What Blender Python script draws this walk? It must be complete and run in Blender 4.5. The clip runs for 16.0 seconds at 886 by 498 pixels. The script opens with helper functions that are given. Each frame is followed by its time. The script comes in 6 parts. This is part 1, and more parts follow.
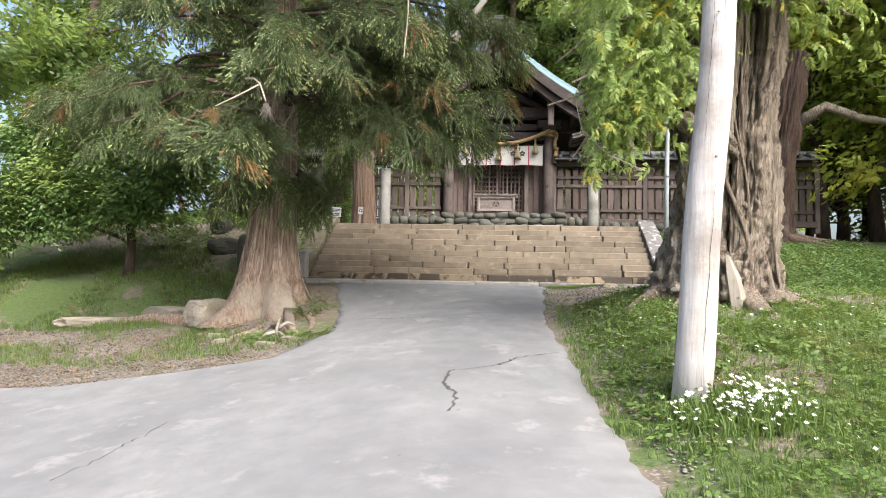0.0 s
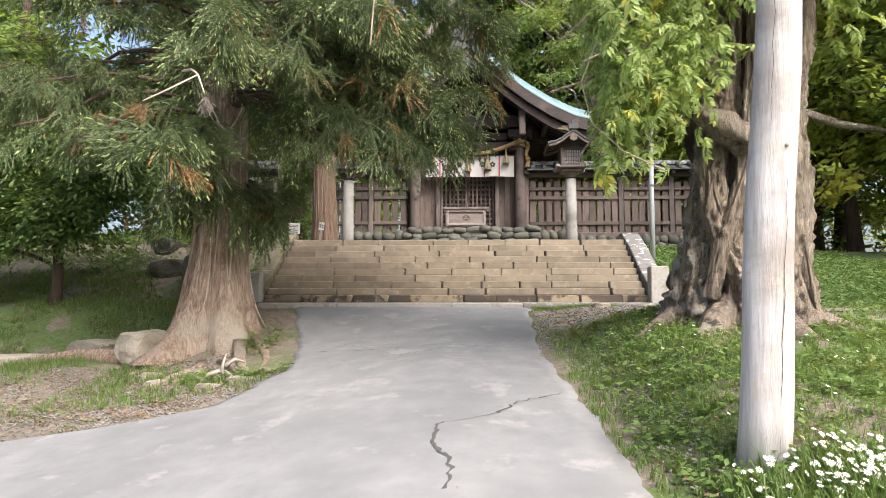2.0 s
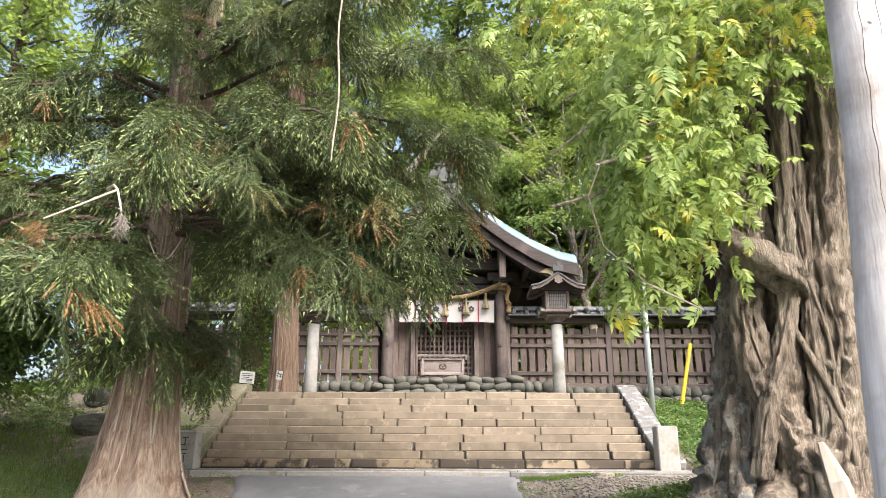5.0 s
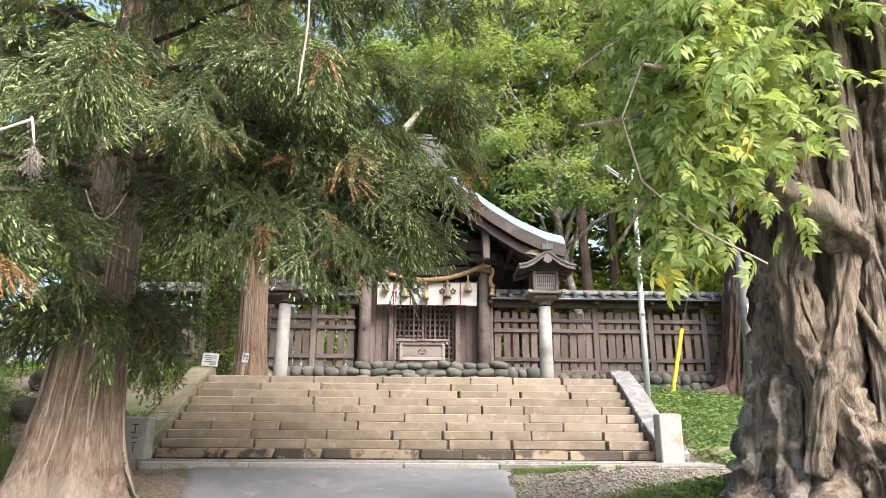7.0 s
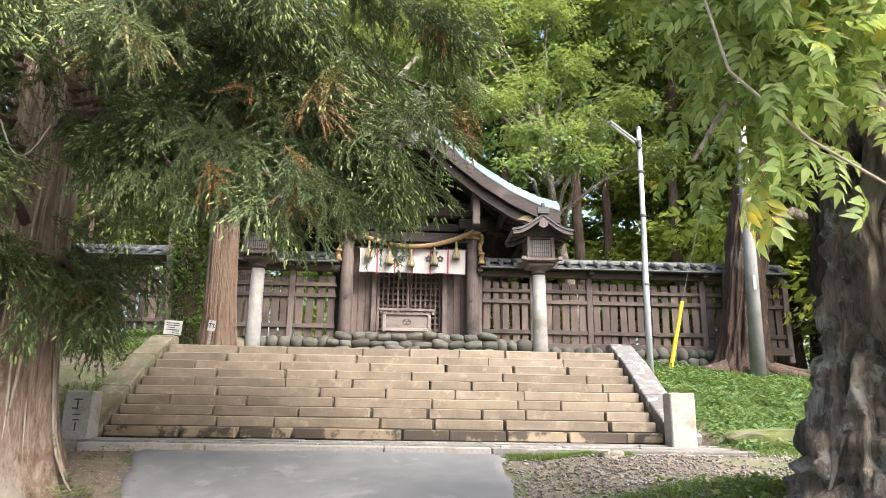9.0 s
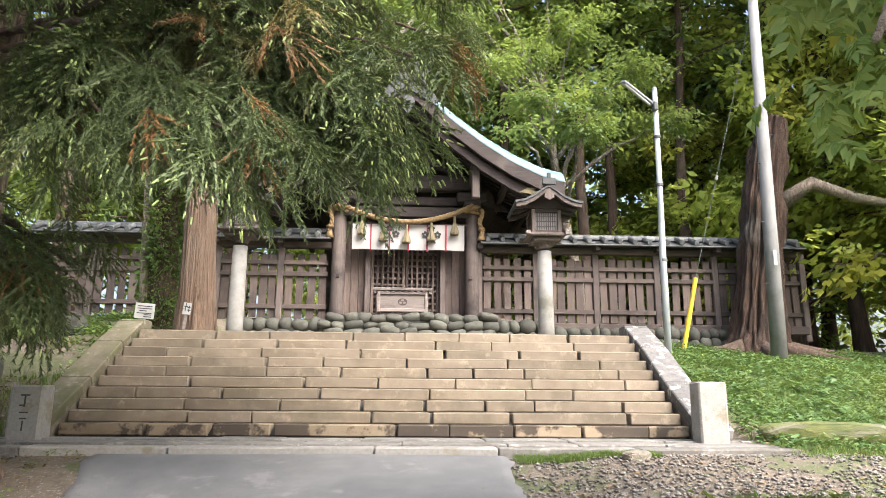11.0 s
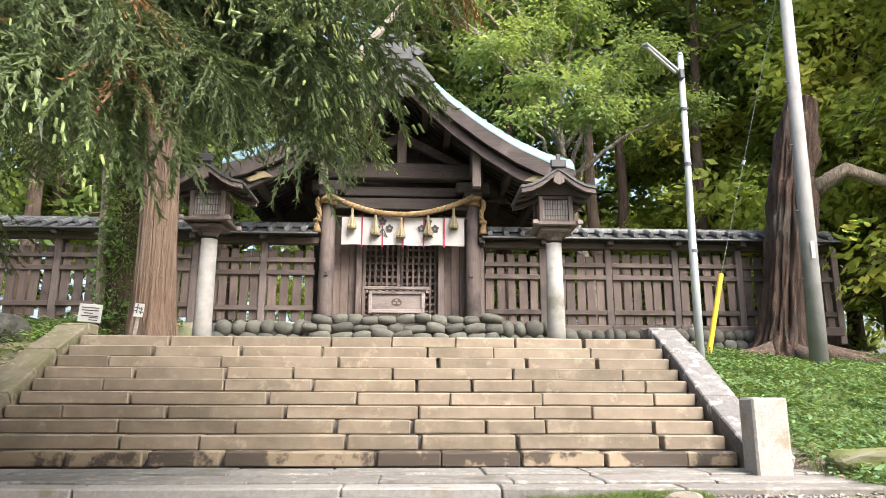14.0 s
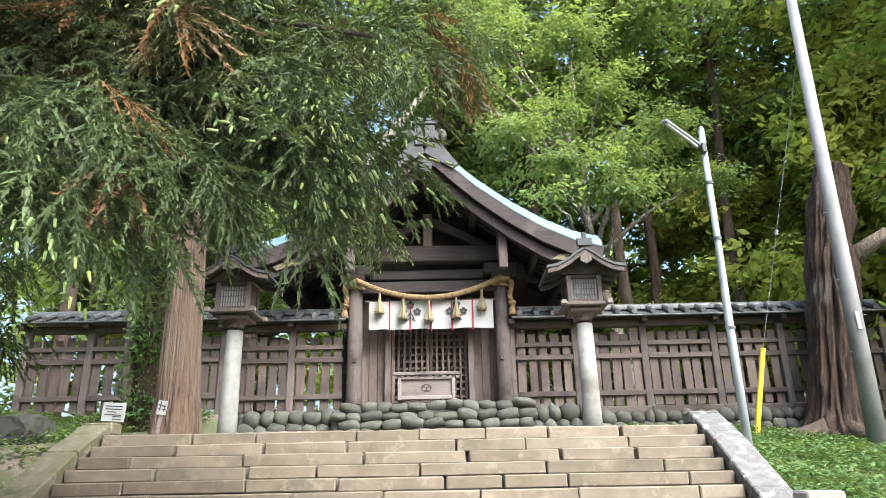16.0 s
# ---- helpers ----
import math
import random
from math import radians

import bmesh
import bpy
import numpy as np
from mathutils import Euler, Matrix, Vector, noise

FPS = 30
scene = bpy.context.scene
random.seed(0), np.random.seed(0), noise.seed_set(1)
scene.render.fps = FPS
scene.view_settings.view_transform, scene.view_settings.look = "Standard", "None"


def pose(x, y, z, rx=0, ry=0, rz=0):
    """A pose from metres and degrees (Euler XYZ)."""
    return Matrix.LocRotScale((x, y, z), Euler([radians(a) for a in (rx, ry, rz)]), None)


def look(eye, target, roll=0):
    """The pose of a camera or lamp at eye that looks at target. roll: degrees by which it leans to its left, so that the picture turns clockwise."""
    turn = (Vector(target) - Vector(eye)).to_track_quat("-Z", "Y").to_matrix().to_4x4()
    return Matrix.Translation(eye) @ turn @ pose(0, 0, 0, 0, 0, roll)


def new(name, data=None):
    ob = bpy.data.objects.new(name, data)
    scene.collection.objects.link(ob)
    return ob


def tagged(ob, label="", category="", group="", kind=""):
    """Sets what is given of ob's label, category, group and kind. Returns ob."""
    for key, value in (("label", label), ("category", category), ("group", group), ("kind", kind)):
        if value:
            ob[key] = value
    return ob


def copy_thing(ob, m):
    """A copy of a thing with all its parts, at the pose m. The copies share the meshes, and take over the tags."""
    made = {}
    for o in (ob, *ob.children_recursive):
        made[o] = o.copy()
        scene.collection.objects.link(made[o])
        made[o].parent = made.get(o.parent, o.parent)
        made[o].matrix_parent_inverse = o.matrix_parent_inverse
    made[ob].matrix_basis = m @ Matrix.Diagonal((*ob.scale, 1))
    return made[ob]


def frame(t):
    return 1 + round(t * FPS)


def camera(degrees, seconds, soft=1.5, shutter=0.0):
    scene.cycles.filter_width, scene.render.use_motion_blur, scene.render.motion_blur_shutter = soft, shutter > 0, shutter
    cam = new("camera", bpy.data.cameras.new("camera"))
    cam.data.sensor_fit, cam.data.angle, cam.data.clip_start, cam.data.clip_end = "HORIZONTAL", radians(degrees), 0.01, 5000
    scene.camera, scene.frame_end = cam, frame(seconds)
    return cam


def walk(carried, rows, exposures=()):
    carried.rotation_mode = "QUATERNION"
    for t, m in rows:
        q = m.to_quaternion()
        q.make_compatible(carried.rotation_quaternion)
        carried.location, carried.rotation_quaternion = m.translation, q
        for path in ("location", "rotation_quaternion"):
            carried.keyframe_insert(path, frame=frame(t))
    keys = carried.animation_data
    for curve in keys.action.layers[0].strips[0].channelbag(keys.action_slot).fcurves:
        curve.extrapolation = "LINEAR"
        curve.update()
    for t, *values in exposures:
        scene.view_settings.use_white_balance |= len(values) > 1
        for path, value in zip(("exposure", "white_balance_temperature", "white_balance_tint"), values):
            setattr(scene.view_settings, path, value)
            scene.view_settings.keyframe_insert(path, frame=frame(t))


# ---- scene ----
cam = camera(66.0, 16.0, soft=0.7)
PATH = [
    (0, (0.675, 2.357, 2.075), (0.472, 4.342, 2.215), 1.3),
    (0.5, (0.563, 2.653, 2.109), (0.419, 4.641, 2.267), 0.9),
    (1, (0.517, 2.984, 2.137), (0.401, 4.974, 2.303), 0.3),
    (1.5, (0.449, 3.319, 2.166), (0.35, 5.309, 2.338), 0.0),
    (2, (0.377, 3.657, 2.203), (0.285, 5.646, 2.391), 0.1),
    (2.5, (0.364, 3.978, 2.211), (0.272, 5.963, 2.432), 0.3),
    (3, (0.374, 4.25, 2.245), (0.294, 6.229, 2.525), 0.5),
    (3.5, (0.372, 4.467, 2.318), (0.309, 6.431, 2.692), 0.5),
    (4, (0.361, 4.631, 2.358), (0.314, 6.573, 2.835), 0.6),
    (4.2, (0.378, 4.698, 2.378), (0.336, 6.629, 2.897), 0.5),
    (6.3, (0.299, 5.719, 2.445), (0.318, 7.615, 3.081), 0.4),
    (6.5, (0.286, 5.809, 2.449), (0.315, 7.71, 3.071), 0.4),
    (7, (0.279, 6.095, 2.453), (0.319, 8.008, 3.033), 0.4),
    (7.5, (0.233, 6.373, 2.483), (0.29, 8.295, 3.033), 0.6),
    (8, (0.267, 6.694, 2.529), (0.335, 8.622, 3.057), 0.8),
    (8.5, (0.298, 6.907, 2.54), (0.373, 8.838, 3.055), 0.9),
    (9, (0.277, 7.195, 2.582), (0.36, 9.129, 3.085), 0.9),
    (11.3, (0.319, 8.385, 2.78), (0.412, 10.334, 3.218), 0.4),
    (11.5, (0.301, 8.523, 2.775), (0.399, 10.47, 3.221), 0.5),
    (12, (0.337, 8.736, 2.802), (0.432, 10.685, 3.238), 0.4),
    (12.5, (0.344, 8.992, 2.835), (0.441, 10.943, 3.263), 0.5),
    (13, (0.401, 9.215, 2.875), (0.501, 11.167, 3.3), 0.4),
    (13.5, (0.498, 9.447, 2.924), (0.594, 11.398, 3.354), 0.3),
    (14, (0.517, 9.616, 2.949), (0.597, 11.564, 3.394), 0.2),
    (14.5, (0.522, 9.719, 3.026), (0.575, 11.66, 3.505), 0.0),
    (15, (0.6, 9.749, 3.051), (0.621, 11.678, 3.58), -0.4),
    (15.5, (0.627, 9.749, 3.058), (0.625, 11.658, 3.655), -0.7),
    (16, (0.621, 9.738, 3.081), (0.608, 11.624, 3.745), -1.1),
]
walk(cam, [(t, look(eye, target, roll)) for t, eye, target, roll in PATH], exposures=[(0, 1.42, 6350, 9), (3, 1.55, 6500, 10), (6.5, 1.95, 6400, 10), (14, 1.95, 6450, 10), (16, 1.95, 5950, 5)])


# ---- light ----
SUN_EL, SUN_AZ = 47.0, 142.0
world = bpy.data.worlds.new("sky")
scene.world = world
world.use_nodes = True
wn = world.node_tree.nodes
sky = wn.new("ShaderNodeTexSky")
sky.sky_type, sky.sun_disc = "NISHITA", False
sky.sun_elevation, sky.sun_rotation = radians(SUN_EL), radians(SUN_AZ)
sky.air_density, sky.dust_density, sky.ozone_density = 1.0, 7.0, 1.0
wn["Background"].inputs["Strength"].default_value = 0.15
world.node_tree.links.new(sky.outputs["Color"], wn["Background"].inputs["Color"])
sun = new("sun", bpy.data.lights.new("sun", "SUN"))
sun.data.energy, sun.data.angle, sun.data.color = 2.0, radians(40), (1.0, 0.985, 0.95)
sun_from = Vector((math.sin(radians(SUN_AZ)) * math.cos(radians(SUN_EL)), math.cos(radians(SUN_AZ)) * math.cos(radians(SUN_EL)), math.sin(radians(SUN_EL))))
sun.matrix_world = look(sun_from * 60, (0, 0, 0))


# ---- materials ----
def wire_up(m, a, b):
    m.node_tree.links.new(a, b)


def coords(m, stretch=(1, 1, 1)):
    """Object coordinates, shifted at random from object to object."""
    n = m.node_tree.nodes
    tc, oi, add, mp = n.new("ShaderNodeTexCoord"), n.new("ShaderNodeObjectInfo"), n.new("ShaderNodeVectorMath"), n.new("ShaderNodeMapping")
    mul = n.new("ShaderNodeMath")
    mul.operation, mul.inputs[1].default_value = "MULTIPLY", 53.0
    wire_up(m, oi.outputs["Random"], mul.inputs[0])
    wire_up(m, tc.outputs["Object"], add.inputs[0])
    wire_up(m, mul.outputs[0], add.inputs[1])
    mp.inputs["Scale"].default_value = stretch
    wire_up(m, add.outputs[0], mp.inputs["Vector"])
    return mp.outputs[0], oi.outputs["Random"]


def noise_node(m, vec, scale, detail=4.0, rough=0.6):
    t = m.node_tree.nodes.new("ShaderNodeTexNoise")
    t.inputs["Scale"].default_value, t.inputs["Detail"].default_value, t.inputs["Roughness"].default_value = scale, detail, rough
    wire_up(m, vec, t.inputs["Vector"])
    return t.outputs["Fac"]


def ramp(m, fac, lo, hi):
    r = m.node_tree.nodes.new("ShaderNodeMapRange")
    r.inputs["From Min"].default_value, r.inputs["From Max"].default_value = lo, hi
    wire_up(m, fac, r.inputs["Value"])
    return r.outputs[0]


def blend(m, fac, a, b, mode="MIX"):
    x = m.node_tree.nodes.new("ShaderNodeMix")
    x.data_type, x.blend_type = "RGBA", mode
    if isinstance(fac, float):
        x.inputs[0].default_value = fac
    else:
        wire_up(m, fac, x.inputs[0])
    for sock, v in ((x.inputs[6], a), (x.inputs[7], b)):
        if isinstance(v, tuple):
            sock.default_value = (*v, 1)
        else:
            wire_up(m, v, sock)
    return x.outputs[2]


def surf(name, c1, c2, scale=6.0, c3=None, stain=1.2, lo3=0.52, hi3=0.68, rough=0.85, bump=0.35, grain=60.0, stretch=(1, 1, 1), metal=0.0, vary=0.25, depth=0.01, c4=None):
    """A weathered surface: grain between c1 and c2, stains of c3 with a shape of their own, each piece a little lighter or darker."""
    m = bpy.data.materials.new(name)
    m.use_nodes = True
    n = m.node_tree.nodes
    p = n["Principled BSDF"]
    vec, rnd = coords(m, stretch)
    col = blend(m, ramp(m, noise_node(m, vec, scale, 6), 0.3, 0.7), c1, c2)
    if c3:
        flat, _ = coords(m)
        col = blend(m, ramp(m, noise_node(m, flat, stain, 5, 0.65), lo3, hi3), col, c3)
    if c4:
        flat, _ = coords(m, (1.3, 1.3, 1.3))
        col = blend(m, ramp(m, noise_node(m, flat, stain * 2.3, 6, 0.7), 0.56, 0.66), col, c4)
    hsv = n.new("ShaderNodeHueSaturation")
    wire_up(m, col, hsv.inputs["Color"])
    wire_up(m, ramp_to(m, rnd, 1 - vary, 1 + vary), hsv.inputs["Value"])
    wire_up(m, hsv.outputs[0], p.inputs["Base Color"])
    p.inputs["Roughness"].default_value, p.inputs["Metallic"].default_value = rough, metal
    b = n.new("ShaderNodeBump")
    b.inputs["Strength"].default_value, b.inputs["Distance"].default_value = bump, depth
    wire_up(m, noise_node(m, vec, grain, 8, 0.7), b.inputs["Height"])
    wire_up(m, b.outputs[0], p.inputs["Normal"])
    return m


def ramp_to(m, fac, lo, hi):
    r = m.node_tree.nodes.new("ShaderNodeMapRange")
    r.inputs["To Min"].default_value, r.inputs["To Max"].default_value = lo, hi
    wire_up(m, fac, r.inputs["Value"])
    return r.outputs[0]


def leaf_mat(name, c1, c2, c3, patch=0.9, lo3=0.58, hi3=0.66, thin=0.35, rough=0.5):
    """Leaves: colour from leaf to leaf and from bough to bough, some light passing through."""
    m = bpy.data.materials.new(name)
    m.use_nodes = True
    n = m.node_tree.nodes
    p = n["Principled BSDF"]
    geo, tc = n.new("ShaderNodeNewGeometry"), n.new("ShaderNodeTexCoord")
    col = blend(m, geo.outputs["Random Per Island"], c1, c2)
    col = blend(m, ramp(m, noise_node(m, tc.outputs["Object"], patch, 4, 0.7), lo3, hi3), col, c3)
    wire_up(m, col, p.inputs["Base Color"])
    p.inputs["Roughness"].default_value = rough
    p.inputs["Specular IOR Level"].default_value = 0.3
    t, mixer = n.new("ShaderNodeBsdfTranslucent"), n.new("ShaderNodeMixShader")
    lighter = blend(m, 0.5, col, (0.30, 0.36, 0.05))
    wire_up(m, lighter, t.inputs["Color"])
    mixer.inputs[0].default_value = thin
    wire_up(m, p.outputs[0], mixer.inputs[1])
    wire_up(m, t.outputs[0], mixer.inputs[2])
    wire_up(m, mixer.outputs[0], n["Material Output"].inputs["Surface"])
    return m


def plain(name, c, rough=0.6, metal=0.0):
    return surf(name, c, tuple(v * 0.8 for v in c), 9.0, rough=rough, metal=metal, bump=0.1, vary=0.05)


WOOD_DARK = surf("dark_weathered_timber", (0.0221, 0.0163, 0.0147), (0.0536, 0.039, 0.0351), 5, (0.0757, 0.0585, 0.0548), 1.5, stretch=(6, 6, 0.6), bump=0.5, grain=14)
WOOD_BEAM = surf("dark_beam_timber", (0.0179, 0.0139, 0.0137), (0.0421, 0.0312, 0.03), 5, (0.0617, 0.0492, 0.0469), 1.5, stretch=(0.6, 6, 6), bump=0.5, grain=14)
WOOD_POST = surf("silvered_post_timber", (0.066, 0.051, 0.047), (0.122, 0.098, 0.091), 5, (0.0415, 0.032, 0.0317), 1.1, stretch=(6, 6, 0.5), bump=0.5, grain=16)
WOOD_BOARD = surf("weathered_fence_board", (0.060, 0.043, 0.037), (0.115, 0.088, 0.078), 5, (0.0362, 0.0266, 0.0259), 1.2, stretch=(7, 7, 0.5), bump=0.5, grain=14, vary=0.35)
WOOD_RAIL = surf("weathered_fence_rail", (0.050, 0.037, 0.032), (0.092, 0.071, 0.063), 5, (0.0293, 0.0216, 0.0206), 1.2, stretch=(0.5, 7, 7), bump=0.5, grain=14)
WOOD_BOX = surf("pale_worn_box_wood", (0.131, 0.107, 0.0995), (0.202, 0.174, 0.165), 5, (0.0894, 0.0704, 0.0661), 2.2, stretch=(0.7, 6, 6), bump=0.4, grain=14)
WOOD_WHITE = surf("whitened_pole_wood", (0.257, 0.242, 0.242), (0.437, 0.423, 0.427), 2.2, (0.209, 0.19, 0.18), 1.4, stretch=(9, 9, 0.35), bump=0.7, grain=10, c4=(0.342, 0.294, 0.257), depth=0.012)
STEP = surf("tan_step_stone", (0.142, 0.114, 0.085), (0.197, 0.163, 0.125), 3.5, (0.118, 0.099, 0.072), 1.6, bump=0.5, grain=45, vary=0.14, c4=(0.235, 0.194, 0.149), depth=0.008)
STEP_WET = surf("damp_bottom_step_stone", (0.176, 0.137, 0.0937), (0.245, 0.196, 0.138), 3.5, (0.0517, 0.0399, 0.03), 2.2, 0.47, 0.53, bump=0.5, grain=45, vary=0.1, depth=0.008)
GRANITE = surf("grey_granite", (0.125, 0.119, 0.112), (0.203, 0.191, 0.179), 24, (0.101, 0.0936, 0.078), 1.7, bump=0.4, grain=70, vary=0.12, c4=(0.281, 0.273, 0.257))
LICHEN_STONE = surf("lichen_spotted_granite", (0.075, 0.072, 0.074), (0.135, 0.128, 0.126), 14, (0.30, 0.295, 0.285), 4.5, 0.55, 0.60, bump=0.5, grain=55, vary=0.12)
MOSS_STONE = surf("mossy_tan_stone", (0.105, 0.092, 0.06), (0.165, 0.14, 0.098), 8, (0.085, 0.088, 0.042), 2.2, 0.46, 0.6, bump=0.6, grain=40, vary=0.12, c4=(0.2, 0.18, 0.145))
GRANITE_PALE = surf("pale_granite", (0.238, 0.225, 0.212), (0.323, 0.31, 0.293), 30, (0.212, 0.187, 0.145), 3.0, 0.54, 0.64, bump=0.5, grain=60, vary=0.05)
CONCRETE = surf("old_concrete_paving", (0.152, 0.154, 0.16), (0.208, 0.208, 0.214), 3.5, (0.124, 0.126, 0.132), 0.7, 0.42, 0.72, rough=0.75, bump=0.5, grain=110, vary=0.0, c4=(0.228, 0.224, 0.228), depth=0.008)
CRACK = plain("dark_crack_fill", (0.06, 0.058, 0.055), 0.95)
COBBLE = surf("river_cobble", (0.040, 0.042, 0.036), (0.078, 0.077, 0.064), 6, (0.0362, 0.0408, 0.0286), 3, bump=0.5, grain=40, vary=0.35)
ROCK = surf("tan_boulder_stone", (0.22, 0.19, 0.155), (0.32, 0.285, 0.24), 4, (0.15, 0.14, 0.09), 2.0, bump=0.8, grain=18, vary=0.15, depth=0.03)
PEBBLE = surf("pale_gravel_stone", (0.15, 0.135, 0.122), (0.29, 0.27, 0.25), 3, (0.10, 0.085, 0.07), 2.5, bump=0.4, grain=40)
TILE = surf("grey_roof_tile", (0.056, 0.0588, 0.0644), (0.0952, 0.101, 0.106), 9, (0.146, 0.157, 0.168), 2.0, rough=0.45, bump=0.3, vary=0.3)
COPPER = surf("verdigris_copper_sheet", (0.0869, 0.152, 0.177), (0.12, 0.196, 0.229), 4, (0.147, 0.212, 0.24), 1.2, rough=0.5, bump=0.2, vary=0.08)
LEAD = surf("dull_copper_ridge", (0.0336, 0.036, 0.0394), (0.0576, 0.06, 0.0636), 5, (0.072, 0.0816, 0.0864), 1.5, rough=0.7, bump=0.2)
ROPE = surf("straw_rope", (0.216, 0.14, 0.068), (0.336, 0.232, 0.12), 20, (0.16, 0.1, 0.048), 4, bump=0.8, grain=60)
TASSEL = surf("straw_tassel", (0.155, 0.127, 0.0713), (0.223, 0.189, 0.118), 30, stretch=(8, 8, 1), bump=0.9, grain=40)
CLOTH = surf("white_cotton_curtain", (0.317, 0.308, 0.306), (0.354, 0.346, 0.346), 3, bump=0.15, vary=0.03, rough=0.95)
RED = plain("crimson_tape", (0.288, 0.024, 0.048), 0.8)
BLACK = plain("black_ink", (0.02, 0.02, 0.022), 0.7)
YELLOW = surf("yellow_plastic_sleeve", (0.506, 0.347, 0.0145), (0.564, 0.405, 0.0289), 4, (0.398, 0.275, 0.0289), 2, rough=0.5, bump=0.1)
STEEL = surf("galvanised_pole", (0.211, 0.237, 0.25), (0.275, 0.301, 0.314), 5, (0.179, 0.198, 0.205), 1.5, stretch=(4, 4, 0.6), rough=0.5, bump=0.1)
POLE_GREY = surf("grey_concrete_pole", (0.15, 0.15, 0.153), (0.211, 0.211, 0.211), 4, (0.122, 0.122, 0.119), 1.2, stretch=(3, 3, 0.6), bump=0.2)
STONE_POST = surf("grey_lantern_column", (0.124, 0.121, 0.114), (0.196, 0.193, 0.187), 6, (0.0787, 0.0774, 0.0633), 1.6, bump=0.4, grain=40)
PAPER = plain("pale_sign_board", (0.315, 0.323, 0.323), 0.7)
BARK_CEDAR = surf("stringy_cedar_bark", (0.13, 0.078, 0.055), (0.44, 0.34, 0.265), 2.6, (0.38, 0.345, 0.29), 0.8, 0.45, 0.75, stretch=(11, 11, 0.6), bump=1.0, grain=5, depth=0.06, vary=0.05, c4=(0.20, 0.12, 0.08))
BARK_FIBRE = surf("pale_bark_fibre", (0.20, 0.14, 0.105), (0.46, 0.38, 0.31), 2.2, (0.40, 0.37, 0.32), 1.2, stretch=(9, 9, 0.5), bump=0.8, grain=6, depth=0.02, vary=0.1, c4=(0.16, 0.095, 0.065))
BARK_BROWN = surf("brown_cedar_bark", (0.062, 0.038, 0.026), (0.20, 0.132, 0.09), 2.6, (0.20, 0.15, 0.11), 0.8, 0.45, 0.75, stretch=(11, 11, 0.6), bump=1.0, grain=5, depth=0.06, vary=0.05)
# c4 paints the shade of bark crevices as dark patches
BARK_GREY = surf("grey_twisted_bark", (0.13, 0.095, 0.07), (0.50, 0.41, 0.33), 2.6, (0.42, 0.37, 0.30), 1.1, stretch=(11, 11, 1.0), bump=1.0, grain=8, depth=0.09, vary=0.1, c4=(0.07, 0.052, 0.04))
BARK_DARK = surf("dark_wood_bark", (0.04, 0.026, 0.02), (0.13, 0.085, 0.062), 2.6, (0.13, 0.10, 0.08), 1.0, stretch=(6, 6, 0.8), bump=1.0, grain=8, depth=0.05, vary=0.25)
BARK_RED = surf("rotting_red_brown_bark", (0.022, 0.013, 0.010), (0.12, 0.066, 0.042), 3.0, (0.10, 0.085, 0.07), 1.0, stretch=(9, 9, 0.8), bump=1.0, grain=8, depth=0.08, vary=0.1)
BARK_LICHEN = surf("lichen_spotted_bark", (0.075, 0.058, 0.046), (0.31, 0.26, 0.21), 3.5, (0.34, 0.325, 0.30), 6.5, 0.52, 0.58, stretch=(7, 7, 1.0), bump=1.0, grain=9, depth=0.05)
TWIG = surf("pale_dry_twig", (0.28, 0.23, 0.18), (0.40, 0.34, 0.28), 8, bump=0.4)
BARE_WOOD = surf("bleached_bare_wood", (0.188, 0.165, 0.143), (0.285, 0.255, 0.225), 5, stretch=(6, 6, 0.6), bump=0.6, grain=12)
CEDAR_LEAF = leaf_mat("cedar_needles", (0.040, 0.060, 0.026), (0.112, 0.148, 0.062), (0.125, 0.095, 0.036), 1.1, 0.57, 0.70, 0.2)
# pale new tips, lightened further to paint light falling on the crown
CEDAR_TIP = leaf_mat("fresh_cedar_tips", (0.19, 0.27, 0.10), (0.35, 0.43, 0.18), (0.31, 0.35, 0.12), 2.0, 0.5, 0.6, 0.3)
CEDAR_DEAD = leaf_mat("rusty_dead_needles", (0.15, 0.07, 0.03), (0.26, 0.14, 0.06), (0.20, 0.13, 0.07), 2.0, 0.5, 0.6, 0.15)
VINE_LEAF = leaf_mat("pale_vine_leaves", (0.14, 0.23, 0.06), (0.40, 0.48, 0.17), (0.60, 0.48, 0.06), 1.6, 0.57, 0.64, 0.5)
WOOD_LEAF = leaf_mat("broad_wood_leaves", (0.08, 0.14, 0.048), (0.175, 0.25, 0.085), (0.22, 0.30, 0.08), 0.5, 0.5, 0.62, 0.55)
# bright yellow-green: sunlight on the far wood is put into the leaf colour
FAR_LEAF = leaf_mat("far_leaves_painted_sunlit", (0.24, 0.34, 0.07), (0.46, 0.52, 0.12), (0.52, 0.50, 0.10), 0.3, 0.5, 0.6, 0.6)
MAPLE_LEAF = leaf_mat("light_overhanging_leaves", (0.10, 0.165, 0.065), (0.20, 0.28, 0.105), (0.24, 0.31, 0.10), 0.6, 0.5, 0.62, 0.55)
BUSH_LEAF = leaf_mat("glossy_bush_leaves", (0.05, 0.10, 0.03), (0.13, 0.21, 0.06), (0.19, 0.26, 0.07), 0.8, 0.54, 0.64, 0.3, 0.4)
GRASS = leaf_mat("grass_blades", (0.065, 0.12, 0.03), (0.145, 0.215, 0.06), (0.17, 0.18, 0.07), 0.7, 0.55, 0.68, 0.35)
WEED = leaf_mat("ground_weed_leaves", (0.045, 0.10, 0.035), (0.11, 0.19, 0.065), (0.15, 0.20, 0.06), 0.8, 0.55, 0.66, 0.25)
